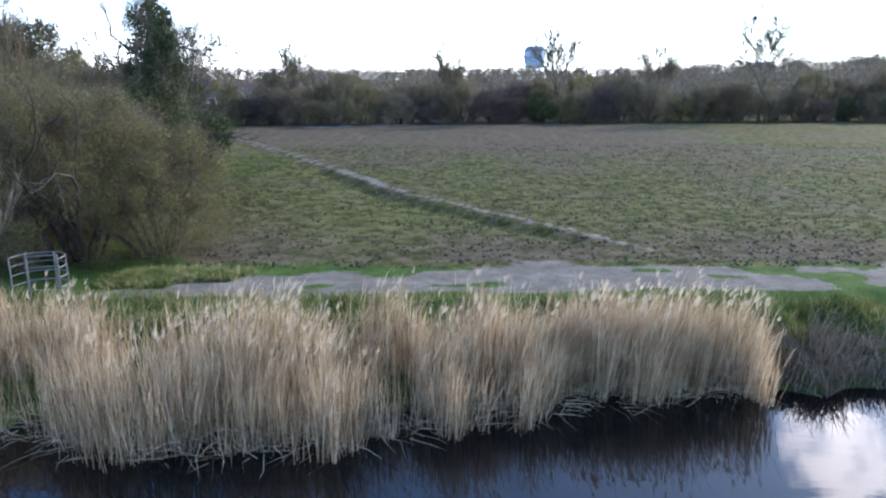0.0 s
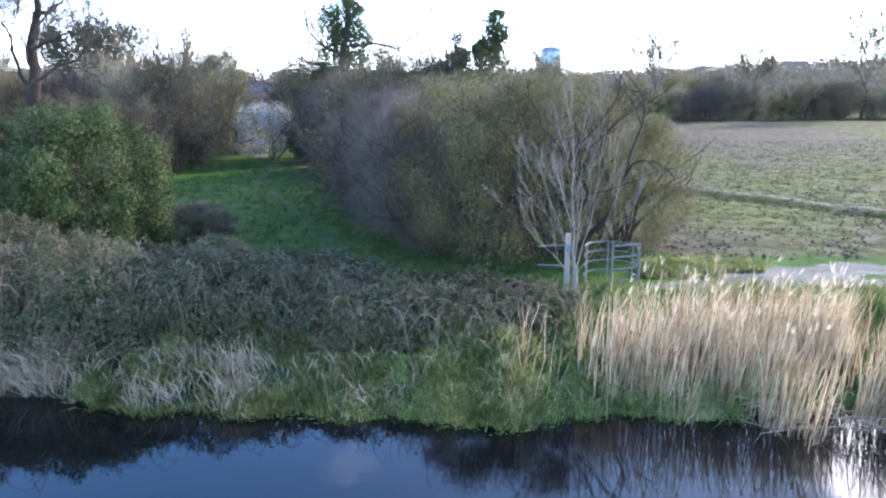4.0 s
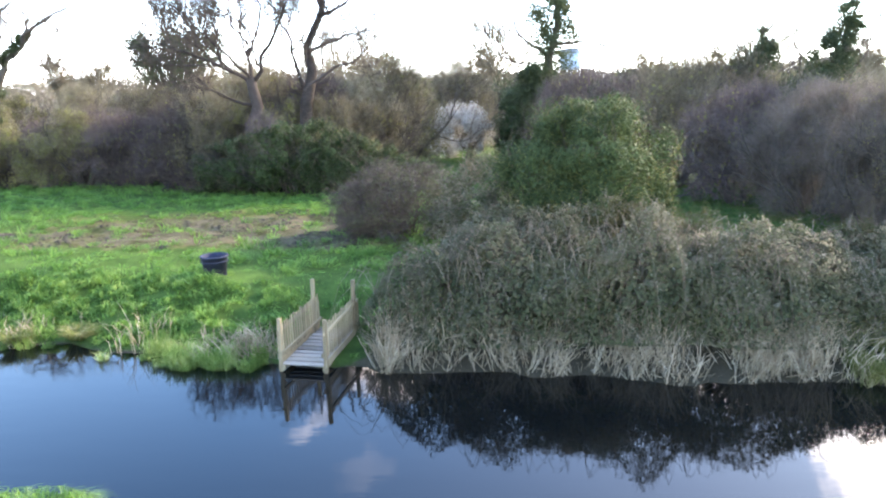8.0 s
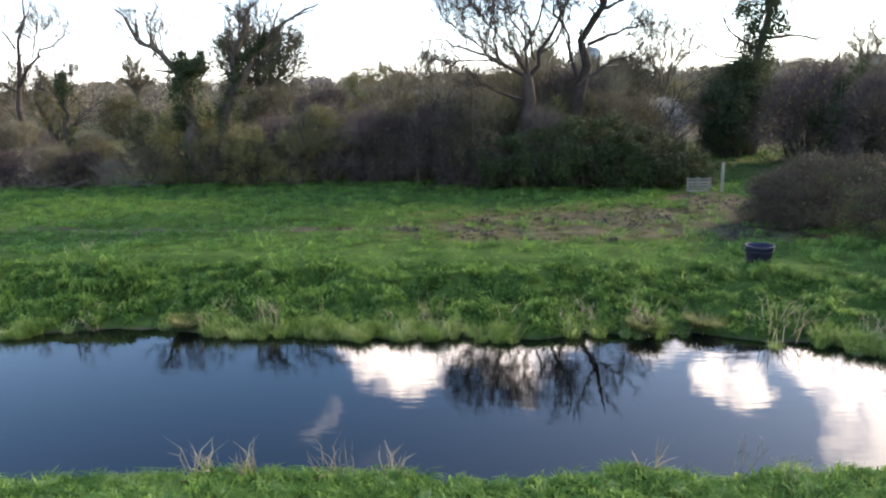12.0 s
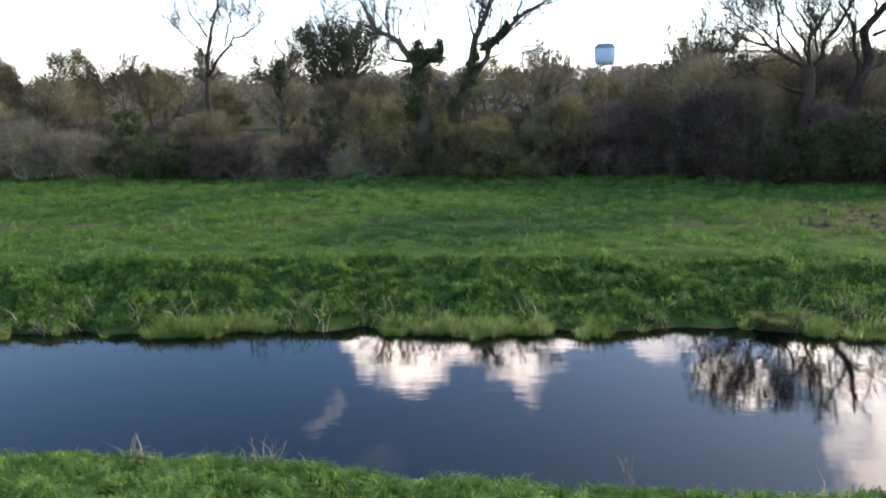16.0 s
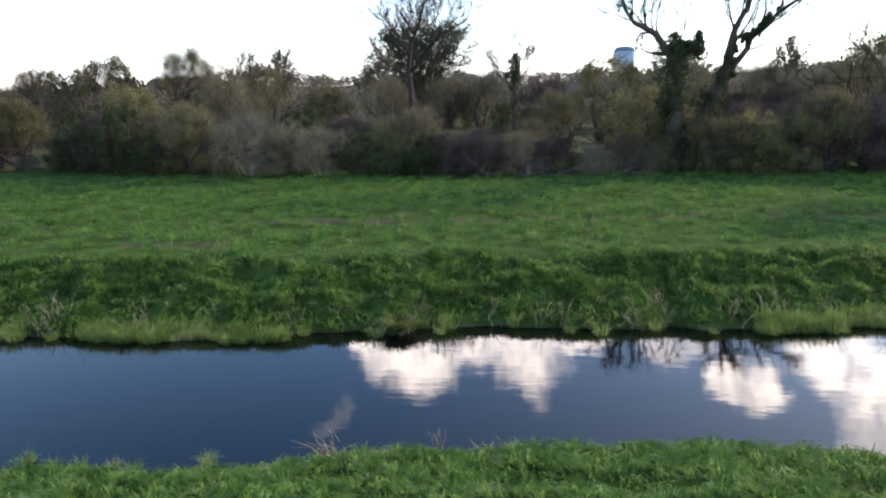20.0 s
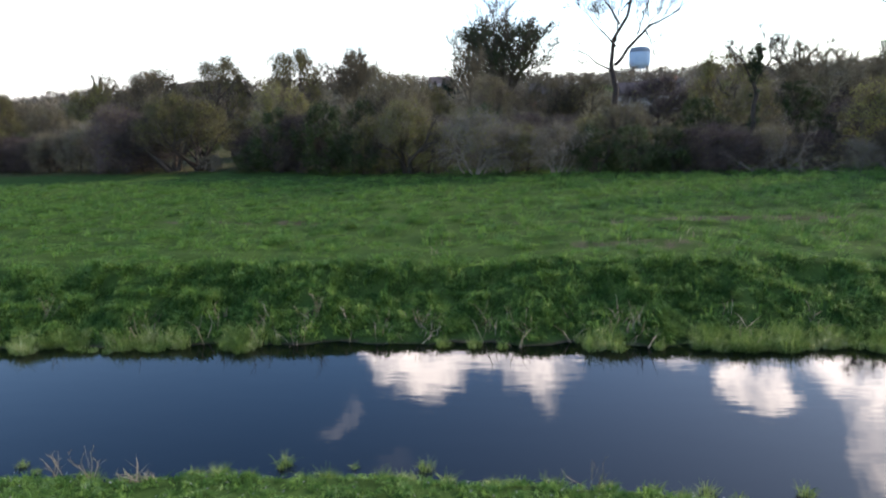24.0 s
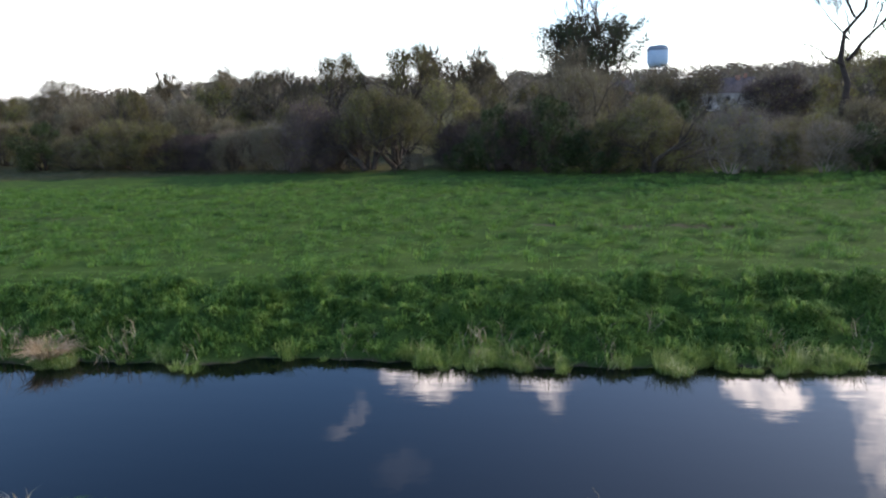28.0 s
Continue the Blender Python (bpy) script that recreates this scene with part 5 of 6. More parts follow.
def hedge_plant(kind, x, y, size=1.0, tall=1.0, turn=0.0, sink=0.0):
    while len(KINDS) <= kind:
        KINDS.append(None)
    z = float(land(x, y)) - sink
    m = pose(x, y, z, 0, 0, turn) @ Matrix.Diagonal((size, size, size * tall, 1))
    if KINDS[kind] is None:
        nm, lb, R, H, nt, nl, mats, pale, low = SHRUBS[kind]
        KINDS[kind] = shrub(nm, lb, 100 + kind, R, H, nt, nl, mats, 0.6, 0.021, 0.07, 8 if low > 0.1 else 14, pale_stems=pale, low=low, stout=2.2 if low > 0.3 else 1.1 if pale else 1.0)
        KINDS[kind].matrix_basis = m
        return KINDS[kind]
    s = KINDS[kind].scale.copy()
    return copy_thing(KINDS[kind], m @ Matrix.Diagonal((1 / s[0], 1 / s[1], 1 / s[2], 1)))


hr = np.random.default_rng(55)
HEDGE_X = [-175, -160, -140, -121, -109, -99, -90, -77, -65, -54, -50]
HEDGE_Y = [63, 59.5, 54, 50, 46, 43, 42, 41.5, 41.5, 41.5, 40.5]


def hedge_row(x0, x1, step, off, kinds, smin, smax, tmin=0.85, tmax=1.15, line=None):
    x = x0
    while x < x1:
        y = (line(x) if line else float(np.interp(x, HEDGE_X, HEDGE_Y))) + off + hr.normal() * 0.5
        hedge_plant(int(hr.choice(kinds)), x, y, smin + (smax - smin) * hr.random(), tmin + (tmax - tmin) * hr.random(), 360 * hr.random())
        x += step * (0.7 + 0.6 * hr.random())


# the front of the hedge, plant by plant: kind, x, distance behind the meadow's edge, size, height
for k, x, off, size, tall in (
        (3, -158.5, 0.8, 1.1, 0.95), (1, -154.0, 0.6, 0.8, 0.8), (1, -150.5, 0.9, 0.95, 0.85), (1, -147.0, 0.8, 1.0, 0.85), (1, -143.8, 0.6, 0.95, 0.9), (4, -141.0, 1.0, 0.9, 0.9), (4, -138.4, 0.8, 0.9, 0.85), (0, -136.2, 0.7, 0.75, 0.9),
        (0, -133.4, 0.9, 0.75, 0.95), (2, -131.4, 1.0, 0.95, 1.0), (4, -128.6, 0.8, 1.1, 1.25), (4, -126.4, 1.4, 1.0, 1.15), (6, -123.6, 1.0, 1.0, 1.12), (6, -121.2, 1.5, 0.95, 1.08), (2, -119.9, 0.5, 0.4, 0.8),
        (3, -116.0, 0.7, 0.6, 0.75), (3, -113.4, 0.8, 0.95, 1.15), (4, -111.6, 1.2, 0.9, 1.2), (3, -109.3, 0.7, 1.05, 1.12), (3, -106.6, 0.6, 0.85, 0.8), (1, -105.0, 1.4, 0.85, 1.0), (6, -103.0, 1.0, 0.9, 1.0), (1, -101.2, 1.5, 0.75, 0.9),
        (2, -98.2, 0.5, 1.05, 0.98), (2, -96.0, 1.2, 0.85, 0.95), (1, -95.0, 1.7, 0.7, 0.9), (2, -92.8, 0.4, 0.82, 0.95), (3, -90.4, 0.8, 0.8, 0.85), (3, -88.0, 0.7, 0.85, 0.82), (3, -85.8, 0.8, 0.8, 0.8), (4, -84.0, 0.8, 0.8, 0.85),
        (4, -81.8, 1.0, 0.8, 0.8), (0, -79.4, 1.2, 0.65, 0.85), (4, -77.2, 1.1, 0.75, 0.8), (2, -74.6, 0.5, 0.5, 0.9), (0, -72.4, 0.7, 0.5, 0.95), (1, -70.6, 1.0, 0.5, 0.8), (1, -67.2, 0.6, 0.72, 0.95), (1, -65.0, 0.4, 0.85, 0.92), (1, -62.2, 0.7, 0.75, 0.95),
        (6, -60.2, 1.0, 0.85, 1.05), (4, -57.6, 1.2, 1.0, 1.2), (4, -55.6, 0.8, 0.85, 1.3), (0, -53.2, 1.0, 0.85, 1.0), (4, -51.0, 0.9, 0.85, 1.0)):
    hedge_plant(k, x, float(np.interp(x, HEDGE_X, HEDGE_Y)) + off, size, tall, hr.random() * 360)
hedge_row(-175, -126, 4.2, 3.8, (0, 1, 4, 3, 1, 5), 0.55, 1.0, 0.7, 1.15)
hedge_row(-116, -100, 3.6, 3.6, (0, 4, 4, 1, 3), 0.7, 1.1, 0.8, 1.2)
hedge_row(-64, -48, 3.2, 3.2, (0, 4, 4, 1), 0.8, 1.15, 0.9, 1.25)
hedge_row(-98, -82, 5.2, 4.6, (0, 1, 1, 0), 0.45, 0.7, 0.7, 1.0)
hedge_row(-82, -78.5, 3.2, 5.0, (0, 4), 0.7, 0.9, 0.85, 1.1)
hedge_row(-71, -66, 2.8, 5.0, (0, 4, 1), 0.8, 1.15, 0.85, 1.2)
hedge_row(-180, -90, 4.0, 15.0, (0, 1, 5, 0, 4, 3, 4), 0.7, 1.3, 0.7, 1.2)
hedge_row(-90, -80, 3.4, 14.0, (0, 1, 4), 0.5, 0.7, 0.7, 0.95)
hedge_row(-80, -46, 4.0, 15.0, (0, 1, 5, 0, 4, 3, 4), 0.7, 1.3, 0.7, 1.2)
hedge_plant(0, -87.2, 50.6, 0.85, 1.0, 40)
hedge_plant(1, -89.6, 50.9, 0.75, 0.95, 200)
# the clump by the meadow gate
for k, x, y, s, t in ((3, -37.9, 37.2, 0.62, 0.75), (3, -38.9, 36.8, 0.75, 0.8), (3, -40.2, 36.5, 0.85, 0.84), (3, -41.4, 36.5, 0.95, 0.86), (3, -42.8, 36.6, 1.0, 0.92), (3, -44.2, 36.8, 1.05, 0.86), (3, -45.6, 37.0, 1.05, 0.8), (3, -47.0, 37.4, 1.0, 0.76), (3, -48.2, 37.9, 0.95, 0.74), (4, -49.4, 38.8, 0.85, 0.8),
                      (1, -42.6, 38.4, 0.8, 0.85), (1, -40.6, 38.6, 0.7, 0.8), (2, -39.9, 37.8, 0.6, 0.7), (1, -44.0, 41.5, 1.1, 0.85), (0, -41.0, 43, 1.1, 0.85), (1, -47.4, 42.5, 1.0, 0.85), (1, -50.0, 43, 1.0, 0.85), (4, -51.6, 39.8, 1.1, 1.25), (0, -50.0, 39.6, 0.95, 1.2), (1, -48.8, 41.0, 1.0, 1.05), (1, -45.6, 41.2, 1.0, 1.05), (0, -42.8, 40.8, 1.0, 1.05),
                      (4, -46.0, 38.4, 0.75, 1.45), (0, -39.8, 48.5, 1.45, 1.1), (0, -43.5, 49.5, 1.4, 1.1), (0, -47.4, 43.6, 1.25, 1.15), (4, -44.6, 43.8, 1.5, 1.15), (0, -50.6, 44.6, 1.3, 1.1), (0, -41.6, 45.0, 1.25, 1.05)):
    hedge_plant(k, x, y, s, t, hr.random() * 360)
# thickets either side of the grass lane
for k, x, y, s, t in ((4, -21.8, 31, 1.1, 1.2),
                      (0, -23.5, 36, 1.2, 1.1), (4, -24.5, 42, 1.3, 1.2), (0, -21, 37, 1.3, 1.1), (5, -18.5, 35, 0.9, 0.95), (4, -27.0, 47.5, 1.3, 1.3), (3, -25.4, 45.0, 1.1, 1.2), (3, -23, 48, 1.4, 1.1), (4, -28.5, 58, 1.4, 1.3), (3, -30.4, 52.5, 0.95, 1.1),
                      (0, -40.6, 43, 1.1, 0.9), (3, -18.9, 32.0, 0.9, 1.45), (1, -42.0, 48, 1.2, 1.0), (0, -41.5, 56, 1.3, 1.0), (1, -40.5, 62, 1.4, 1.1), (4, -42, 52, 1.3, 1.1), (0, -36, 72, 1.5, 1.2), (5, -44, 70, 1.4, 1.1), (0, -35, 68, 1.3, 1.1)):
    hedge_plant(k, x, y, s, t, hr.random() * 360)
hb = shrub("hawthorn_bush", "dense olive-brown hawthorn bush coming into leaf by the gate", 92, 2.9, 5.9, 26000, 30000, (M_hawtwig, M_bud), 0.46, 0.009, 0.03, 14, at_ground(-15.2, 21.4), "bush", "hawthorn bushes", lumps=80)
copy_thing(hb, pose(-17.6, 21.7, float(land(-17.6, 21.7)), 0, 0, 130))
copy_thing(hb, pose(-13.2, 22.4, float(land(-13.2, 22.4)), 0, 0, 250) @ Matrix.Diagonal((0.8, 0.8, 0.78, 1)))
th = shrub("thorn_bush", "grey-mauve bare thorn bush along the lane", 93, 2.6, 5.0, 30000, 3500, (M_mauvetwig, M_bud), 0.42, 0.01, 0.03, 14, at_ground(-19.5, 23.4), "bush", "lane bushes", lumps=110)
for x, y, sx, sz, turn in ((-20.3, 27.2, 1.05, 1.05, 100), (-17.0, 25.6, 1.1, 1.12, 200), (-18.8, 29.6, 1.1, 1.1, 300)):
    copy_thing(th, pose(x, y, float(land(x, y)), 0, 0, turn) @ Matrix.Diagonal((sx, sx, sz, 1)))
# hedge across the far side of the pasture
hedge_row(-40, 170, 4.2, 0, (0, 4, 0, 3, 1, 0), 0.9, 1.5, 0.7, 1.1, lambda x: 112 + 0.02 * x)
hedge_row(-46, 175, 4.6, 7, (0, 1, 5, 0, 4), 1.1, 1.7, 0.75, 1.15, lambda x: 112)
hedge_row(-230, -54, 7.5, 0, (0, 1, 5, 3, 4, 0), 1.4, 2.1, 0.8, 1.1, lambda x: 95 + 12 * math.sin(x * 0.05))
shrub("blossom_tree", "small tree white with spring blossom by the lane", 91, 2.8, 4.8, 2500, 9500, (M_twig, M_blossom), 0.5, 0.02, 0.075, 6, (-35.1, 56.4, float(land(-35.1, 56.4))), "tree", "")

# ---- trees ----
tree("pale_sapling", "pale grey bare multi-stemmed young tree by the gate", at_ground(-15.4, 16.8), 201, (0.09, 0.06, (0, 0), (0.03, 0.7)),
     [(0.015, (0, 0.4), (-0.9, 1.4), (-1.7, 2.2)), (0.02, (0, 0.6), (-0.5, 2.0), (-1.0, 3.4)), (0.024, (0.02, 0.7), (-0.1, 2.2), (-0.15, 4.3)), (0.02, (0.03, 0.6), (0.4, 2.2), (0.6, 4.0)), (0.015, (0.02, 0.5), (0.8, 1.6), (1.5, 2.7)), (0.02, (0, 0.1, 0.6), (0.2, 0.7, 2.0), (0.3, 1.1, 3.3)), (0.02, (0, 0, 0.6), (-0.3, -0.7, 2.0), (-0.5, -1.0, 3.0))],
     (0, 9, 6, 3), 3, M_barkpale, M_sapling, 0.006, 1300, 0.38, 0.007, wob=0.04, lift=0.12, angle=0.42, stout=0.8, kink=0.006)
tree("ivy_tree", "ivy-smothered tree with bare upper branches", at_ground(-28.3, 54.6), 202, (0.42, 0.16, (0, 0), (0.1, 6), (0.5, 11), (0.7, 14.5)),
     [(0.12, (-0.3, 8.6), (-2.0, 9.6), (-2.6, 11.0), (-2.9, 13.2)), (0.1, (-0.8, 7.4), (-3.6, 8.2), (-4.6, 9.4), (-5.0, 10.2)), (0.14, (0.5, 9.0), (2.8, 9.3), (4.6, 8.9), (6.0, 7.8)), (0.08, (4.6, 8.9), (5.6, 9.0), (6.6, 9.6)), (0.09, (0.5, 9.5), (2.0, 10.4), (2.9, 12.4)), (0.13, (0.5, 11), (1.2, 13.2), (2.2, 15.0)), (0.09, (0.5, 12), (0.2, 14), (-0.5, 15.5))],
     (0, 6, 5, 4), 3, ntwig=600,
     ivy=([(0.7, 0, 14.6), (0.5, 0, 12.5), (0.4, 0, 9), (0.2, 0, 6), (0, 0, 3), (-0.4, 0, 7.5), (-2.0, 0, 5.4), (-2.3, 0, 3.5), (-2.0, 0, 0.5)], [1.3, 2.1, 2.3, 2.2, 1.8, 1.6, 1.7, 2.0, 2.0], 40000, 0.09))
tree("ivy_tree", "slim pointed tree wrapped in ivy", at_ground(-17.3, 32.6), 203, (0.22, 0.05, (0, 0), (-0.2, 4), (0.3, 7.4), (0.55, 8.8)),
     [(0.07, (-0.2, 3.6), (-1.3, 5.2), (-1.8, 6.8)), (0.07, (0, 4.5), (1.2, 6), (2.0, 7.2)), (0.05, (0.2, 6.5), (-0.3, 7.6), (-0.5, 8.8))], (0, 7, 5, 4), 3, ntwig=500,
     ivy=([(0, 0, 0.8), (-0.3, 0, 4), (-0.2, 0, 6), (0.3, 0, 7.4), (0.55, 0, 8.7)], [1.5, 1.5, 1.3, 0.95, 0.35], 24000, 0.055))
tree("ivy_tree", "broad ivy-covered tree with a bare twiggy head", at_ground(-19.7, 37.0), 225, (0.25, 0.1, (0, 0), (0.2, 3.5), (0.5, 6.4)),
     [(0.07, (0.2, 3.4), (-0.9, 5.6), (-1.6, 7.6)), (0.07, (0.3, 4.5), (-0.2, 6.6), (-0.6, 8.8)), (0.06, (0.4, 5.0), (1.0, 6.8), (1.4, 8.4)), (0.06, (0.3, 3.6), (1.6, 4.8), (2.4, 6.0))], (0, 8, 6, 5), 3, ntwig=1600, twig_len=0.8, twig_w=0.012, least=0.01,
     ivy=([(0, 0, 0.6), (0.1, 0, 3), (0.3, 0, 5), (0.8, 0, 6.6), (1.3, 0, 7.4)], [1.5, 1.9, 1.7, 1.1, 0.5], 20000, 0.055))
tree("bare_oak", "wide bare tree with fine twigs above the hedge", at_ground(-47.1, 39.2), 204, (0.42, 0.3, (0, 0), (0.1, 2.1), (0.2, 6.6)),
     [(0.21, (0.2, 6.2), (-0.8, 6.8), (-2.1, 7.6), (-5.4, 8.7)), (0.17, (0, 5.0), (-1.8, 5.5), (-3.6, 7.0)), (0.2, (0.2, 6.4), (0.05, 7.8), (0.1, 9.4)), (0.23, (0.25, 6.3), (1.3, 8.2), (2.6, 10.6), (3.1, 12.8)), (0.14, (-1.5, 7.3), (-1.7, 9), (-2.1, 10.6), (-2.9, 12.2)), (0.15, (0.1, 7.8), (1, 10), (0.7, 12.9)),
      (0.15, (0.2, 0.1, 6.4), (-0.6, 1.6, 8.2), (-1.4, 2.6, 11.4)), (0.14, (0.2, -0.1, 6.3), (-1.2, -1.4, 8.4), (-3.4, -2.0, 10.6)), (0.12, (-0.9, 6.9), (-2.6, 8.6), (-4.2, 10.6)), (0.12, (0.6, 7.2), (0.0, 9.6), (-0.9, 12.6)), (0.13, (-1.0, 6.9), (-2.4, 7.9), (-4.5, 9.6), (-5.4, 11.2)), (0.11, (0.9, 7.6), (2.0, 8.4), (2.4, 10.4)), (0.1, (-1.6, 7.3), (-3.4, 7.4), (-5.8, 7.4)), (0.1, (0.1, 8.4), (-1.2, 10.4), (-3.6, 12.8))],
     (0, 8, 6, 5), 4, bark=M_oakbark, twigs=M_oaktwig, ntwig=4200, twig_len=0.8, twig_w=0.014, least=0.013, flat=13.0, stout=0.62)
tree("bare_oak", "stout bare tree with broken limbs", at_ground(-44.2, 39.6), 205, (0.55, 0.05, (0, 0), (0, 4.7), (0.35, 6.5), (0.95, 8.7), (1.7, 10.5), (2.2, 13.4)),
     [(0.17, (0.2, 6.0), (-0.5, 9.1), (-1, 9.8), (-1.6, 11.6)), (0.16, (0.8, 8), (2.4, 8.6), (4.8, 9.2)), (0.15, (0.3, 5.7), (1.8, 6.9), (3.3, 7.3), (4.4, 8.4)), (0.15, (1.5, 9.9), (3.0, 10.5), (4.4, 11.9)), (0.15, (1.6, 10.2), (0.8, 12), (0.3, 14.0)), (0.12, (0.5, 7.2), (0.3, 9.4)), (0.13, (1.0, 0.1, 9.0), (1.4, 1.8, 10.6), (1.9, 2.6, 12.6)), (0.13, (1.9, 11.5), (2.8, 13), (3.3, 14.6))],
     (0, 8, 6, 5), 4, bark=M_oakbark, twigs=M_oaktwig, ntwig=3200, twig_len=0.8, twig_w=0.014, least=0.013, flat=13.0, stout=0.75)
tree("ivy_tree", "leaning dead trunk with ivy on its stems", at_ground(-69.4, 43.3), 206, (0.5, 0.38, (0, 0), (0, 3.9), (-0.3, 7.4)),
     [(0.34, (-0.3, 7.1), (-1.5, 8.6), (-2.8, 9.5), (-3.7, 11.2), (-4.4, 12.6)), (0.09, (-2.6, 9.4), (-4.0, 9.9), (-5.2, 10.3)), (0.16, (-0.7, 7.4), (-1.8, 7.5), (-2.7, 7.9)), (0.12, (-2.1, 9.0), (-2.25, 10.2), (-2.2, 12.4)), (0.1, (-1.3, 8.4), (-1.5, 9.6), (-1.1, 11.6)), (0.09, (-1.7, 8.8), (-1.75, 11.8)), (0.09, (-0.2, 7.2), (0.3, 9), (0.2, 11)), (0.08, (-3.0, 9.8), (-3.0, 11), (-2.7, 12.6))],
     (0, 7, 6, 5), 3, ntwig=1500, least=0.016, flat=10.9, stout=0.82,
     ivy=([(0, 0, 0.5), (-0.2, 0, 3.5), (-0.1, 0, 5.5), (-0.3, 0, 7.2), (-0.2, 0, 8.0), (0.9, 0, 7.6), (1.1, 0, 8.4)], [1.0, 1.3, 1.4, 1.1, 0.7, 0.9, 0.5], 12000, 0.09))
tree("ivy_tree", "tall forked trunk with ivy, leaning out", at_ground(-68.6, 43.7), 207, (0.55, 0.42, (0, 0), (0.9, 3.2), (2.3, 6.3)),
     [(0.4, (2.2, 6.0), (2.7, 8.4), (3.1, 9.9), (3.7, 11.1), (4.5, 13.4)), (0.28, (2.3, 6.1), (4.2, 8.4), (5.3, 10), (7.3, 10.9), (8.4, 12)), (0.12, (5.2, 9.8), (5.8, 11.8), (6.1, 13)), (0.11, (4.2, 8.3), (4.4, 10.6), (4.1, 12.2)), (0.09, (3.4, 7.5), (5.6, 8.2), (6.8, 8.3)), (0.11, (3.4, 10.6), (2.5, 12), (1.8, 13.2)), (0.09, (2.8, 0.1, 8.6), (2.6, 1.6, 10.2), (2.7, 2.4, 12))],
     (0, 8, 6, 5), 3, ntwig=1700, least=0.016, flat=10.9, stout=0.82,
     ivy=([(0, 0, 0.8), (0.5, 0, 2.6), (1.3, 0, 4.4), (2.2, 0, 6.4), (3.0, 0, 8.2), (4.3, 0, 8.8), (5.2, 0, 10.0)], [1.3, 1.4, 1.2, 0.75, 0.45, 0.38, 0.3], 15000, 0.065))
tree("bare_ash", "slender bare tree standing over the hedge", at_ground(-88.1, 52.2), 208, (0.3, 0.06, (0, 0), (0.2, 7.0), (0.6, 10.3), (1.2, 12.6), (1.5, 14.4)),
     [(0.09, (0.15, 6.8), (-0.9, 7.4), (-1.9, 8.2), (-3.0, 8.6)), (0.11, (0.6, 10.2), (-0.5, 12), (-1.1, 13.6)), (0.16, (0.3, 7.2), (1.4, 8.6), (2.6, 10.0), (4.5, 10.7), (5.4, 11.4)), (0.07, (2.4, 9.8), (2.9, 9), (3.2, 7.8)), (0.08, (0.4, 8.6), (-1.2, 10.2), (-2.4, 11.8)), (0.08, (0.9, 11.4), (2.2, 12.8), (2.8, 14)), (0.08, (1.9, 9.4), (2.6, 11.6), (3.0, 13)), (0.07, (0.4, 0.1, 9), (0.7, 1.5, 10.8), (1, 2, 12.4))],
     (0, 8, 6, 4), 4, bark=M_oakbark, twigs=M_oaktwig, ntwig=2200, twig_w=0.013, least=0.014)
tree("ivy_tree", "thin ivy-hung stem in the hedge", at_ground(-79.7, 45.6), 209, (0.2, 0.1, (0, 0), (0, 4.5), (0.1, 7.4)), [(0.07, (0, 5), (-0.7, 6.4), (-1.1, 7.6)), (0.07, (0.1, 5.6), (0.8, 6.8), (1.3, 7.8)), (0.06, (0.1, 6.6), (0.2, 8.6))],
     (0, 8, 6, 5), 3, ntwig=900, ivy=([(0, 0, 1.0), (0, 0, 4.0), (0.0, 0, 6.0), (0.0, 0, 7.0), (0.1, 0, 7.6)], [0.3, 0.35, 0.4, 0.6, 0.4], 2600, 0.085))
gr = np.random.default_rng(210)
tree("great_ivy_tree", "big round-headed tree dark with ivy on the skyline", at_ground(-97.5, 140), 210, (0.8, 0.6, (0, 0), (0, 7)), dome_stems(gr, 22, 3.5, 23.5, 9.2, 0.5),
     (0, 6, 5, 4), 3, least=0.05, ntwig=6000, twig_len=1.5, twig_w=0.045, leafy=(24000, 0.16, 0.8, 19.0))
for x, y, h, s, reach, n in ((12.6, 113, 14.5, 211, 4.5, 6), (45.9, 113, 17.0, 212, 4.2, 7), (30.5, 118, 13, 213, 3.5, 5), (-5.5, 116, 11.5, 214, 3, 5), (-33, 118, 12, 215, 4, 6), (-31.5, 70, 13, 216, 4.5, 7), (-45.5, 62, 12, 217, 4.5, 7),
                             (-57, 96, 11, 218, 4, 7), (-131, 150, 15, 219, 4, 6), (-180, 150, 13, 220, 5, 7), (-205, 170, 14, 221, 4, 6), (-60.5, 78, 9.5, 222, 3.5, 7), (-103, 118, 12.5, 223, 4, 6), (-118, 92, 11, 224, 4.5, 7)):
    # paler twig colour on the bark too, painting in the haze of distance
    tree("bare_ash", "distant bare tree rising above the hedges", at_ground(x, y), s, (0.24, 0.15, (0, 0), (0.2, h * 0.4)), dome_stems(np.random.default_rng(s), n, h * 0.38, h, reach, 0.2), (0, 7, 6, 4), 3, bark=M_twig, twigs=M_twig, least=0.00034 * y, ntwig=2800, twig_len=1.1, twig_w=0.00034 * y, group="distant trees")


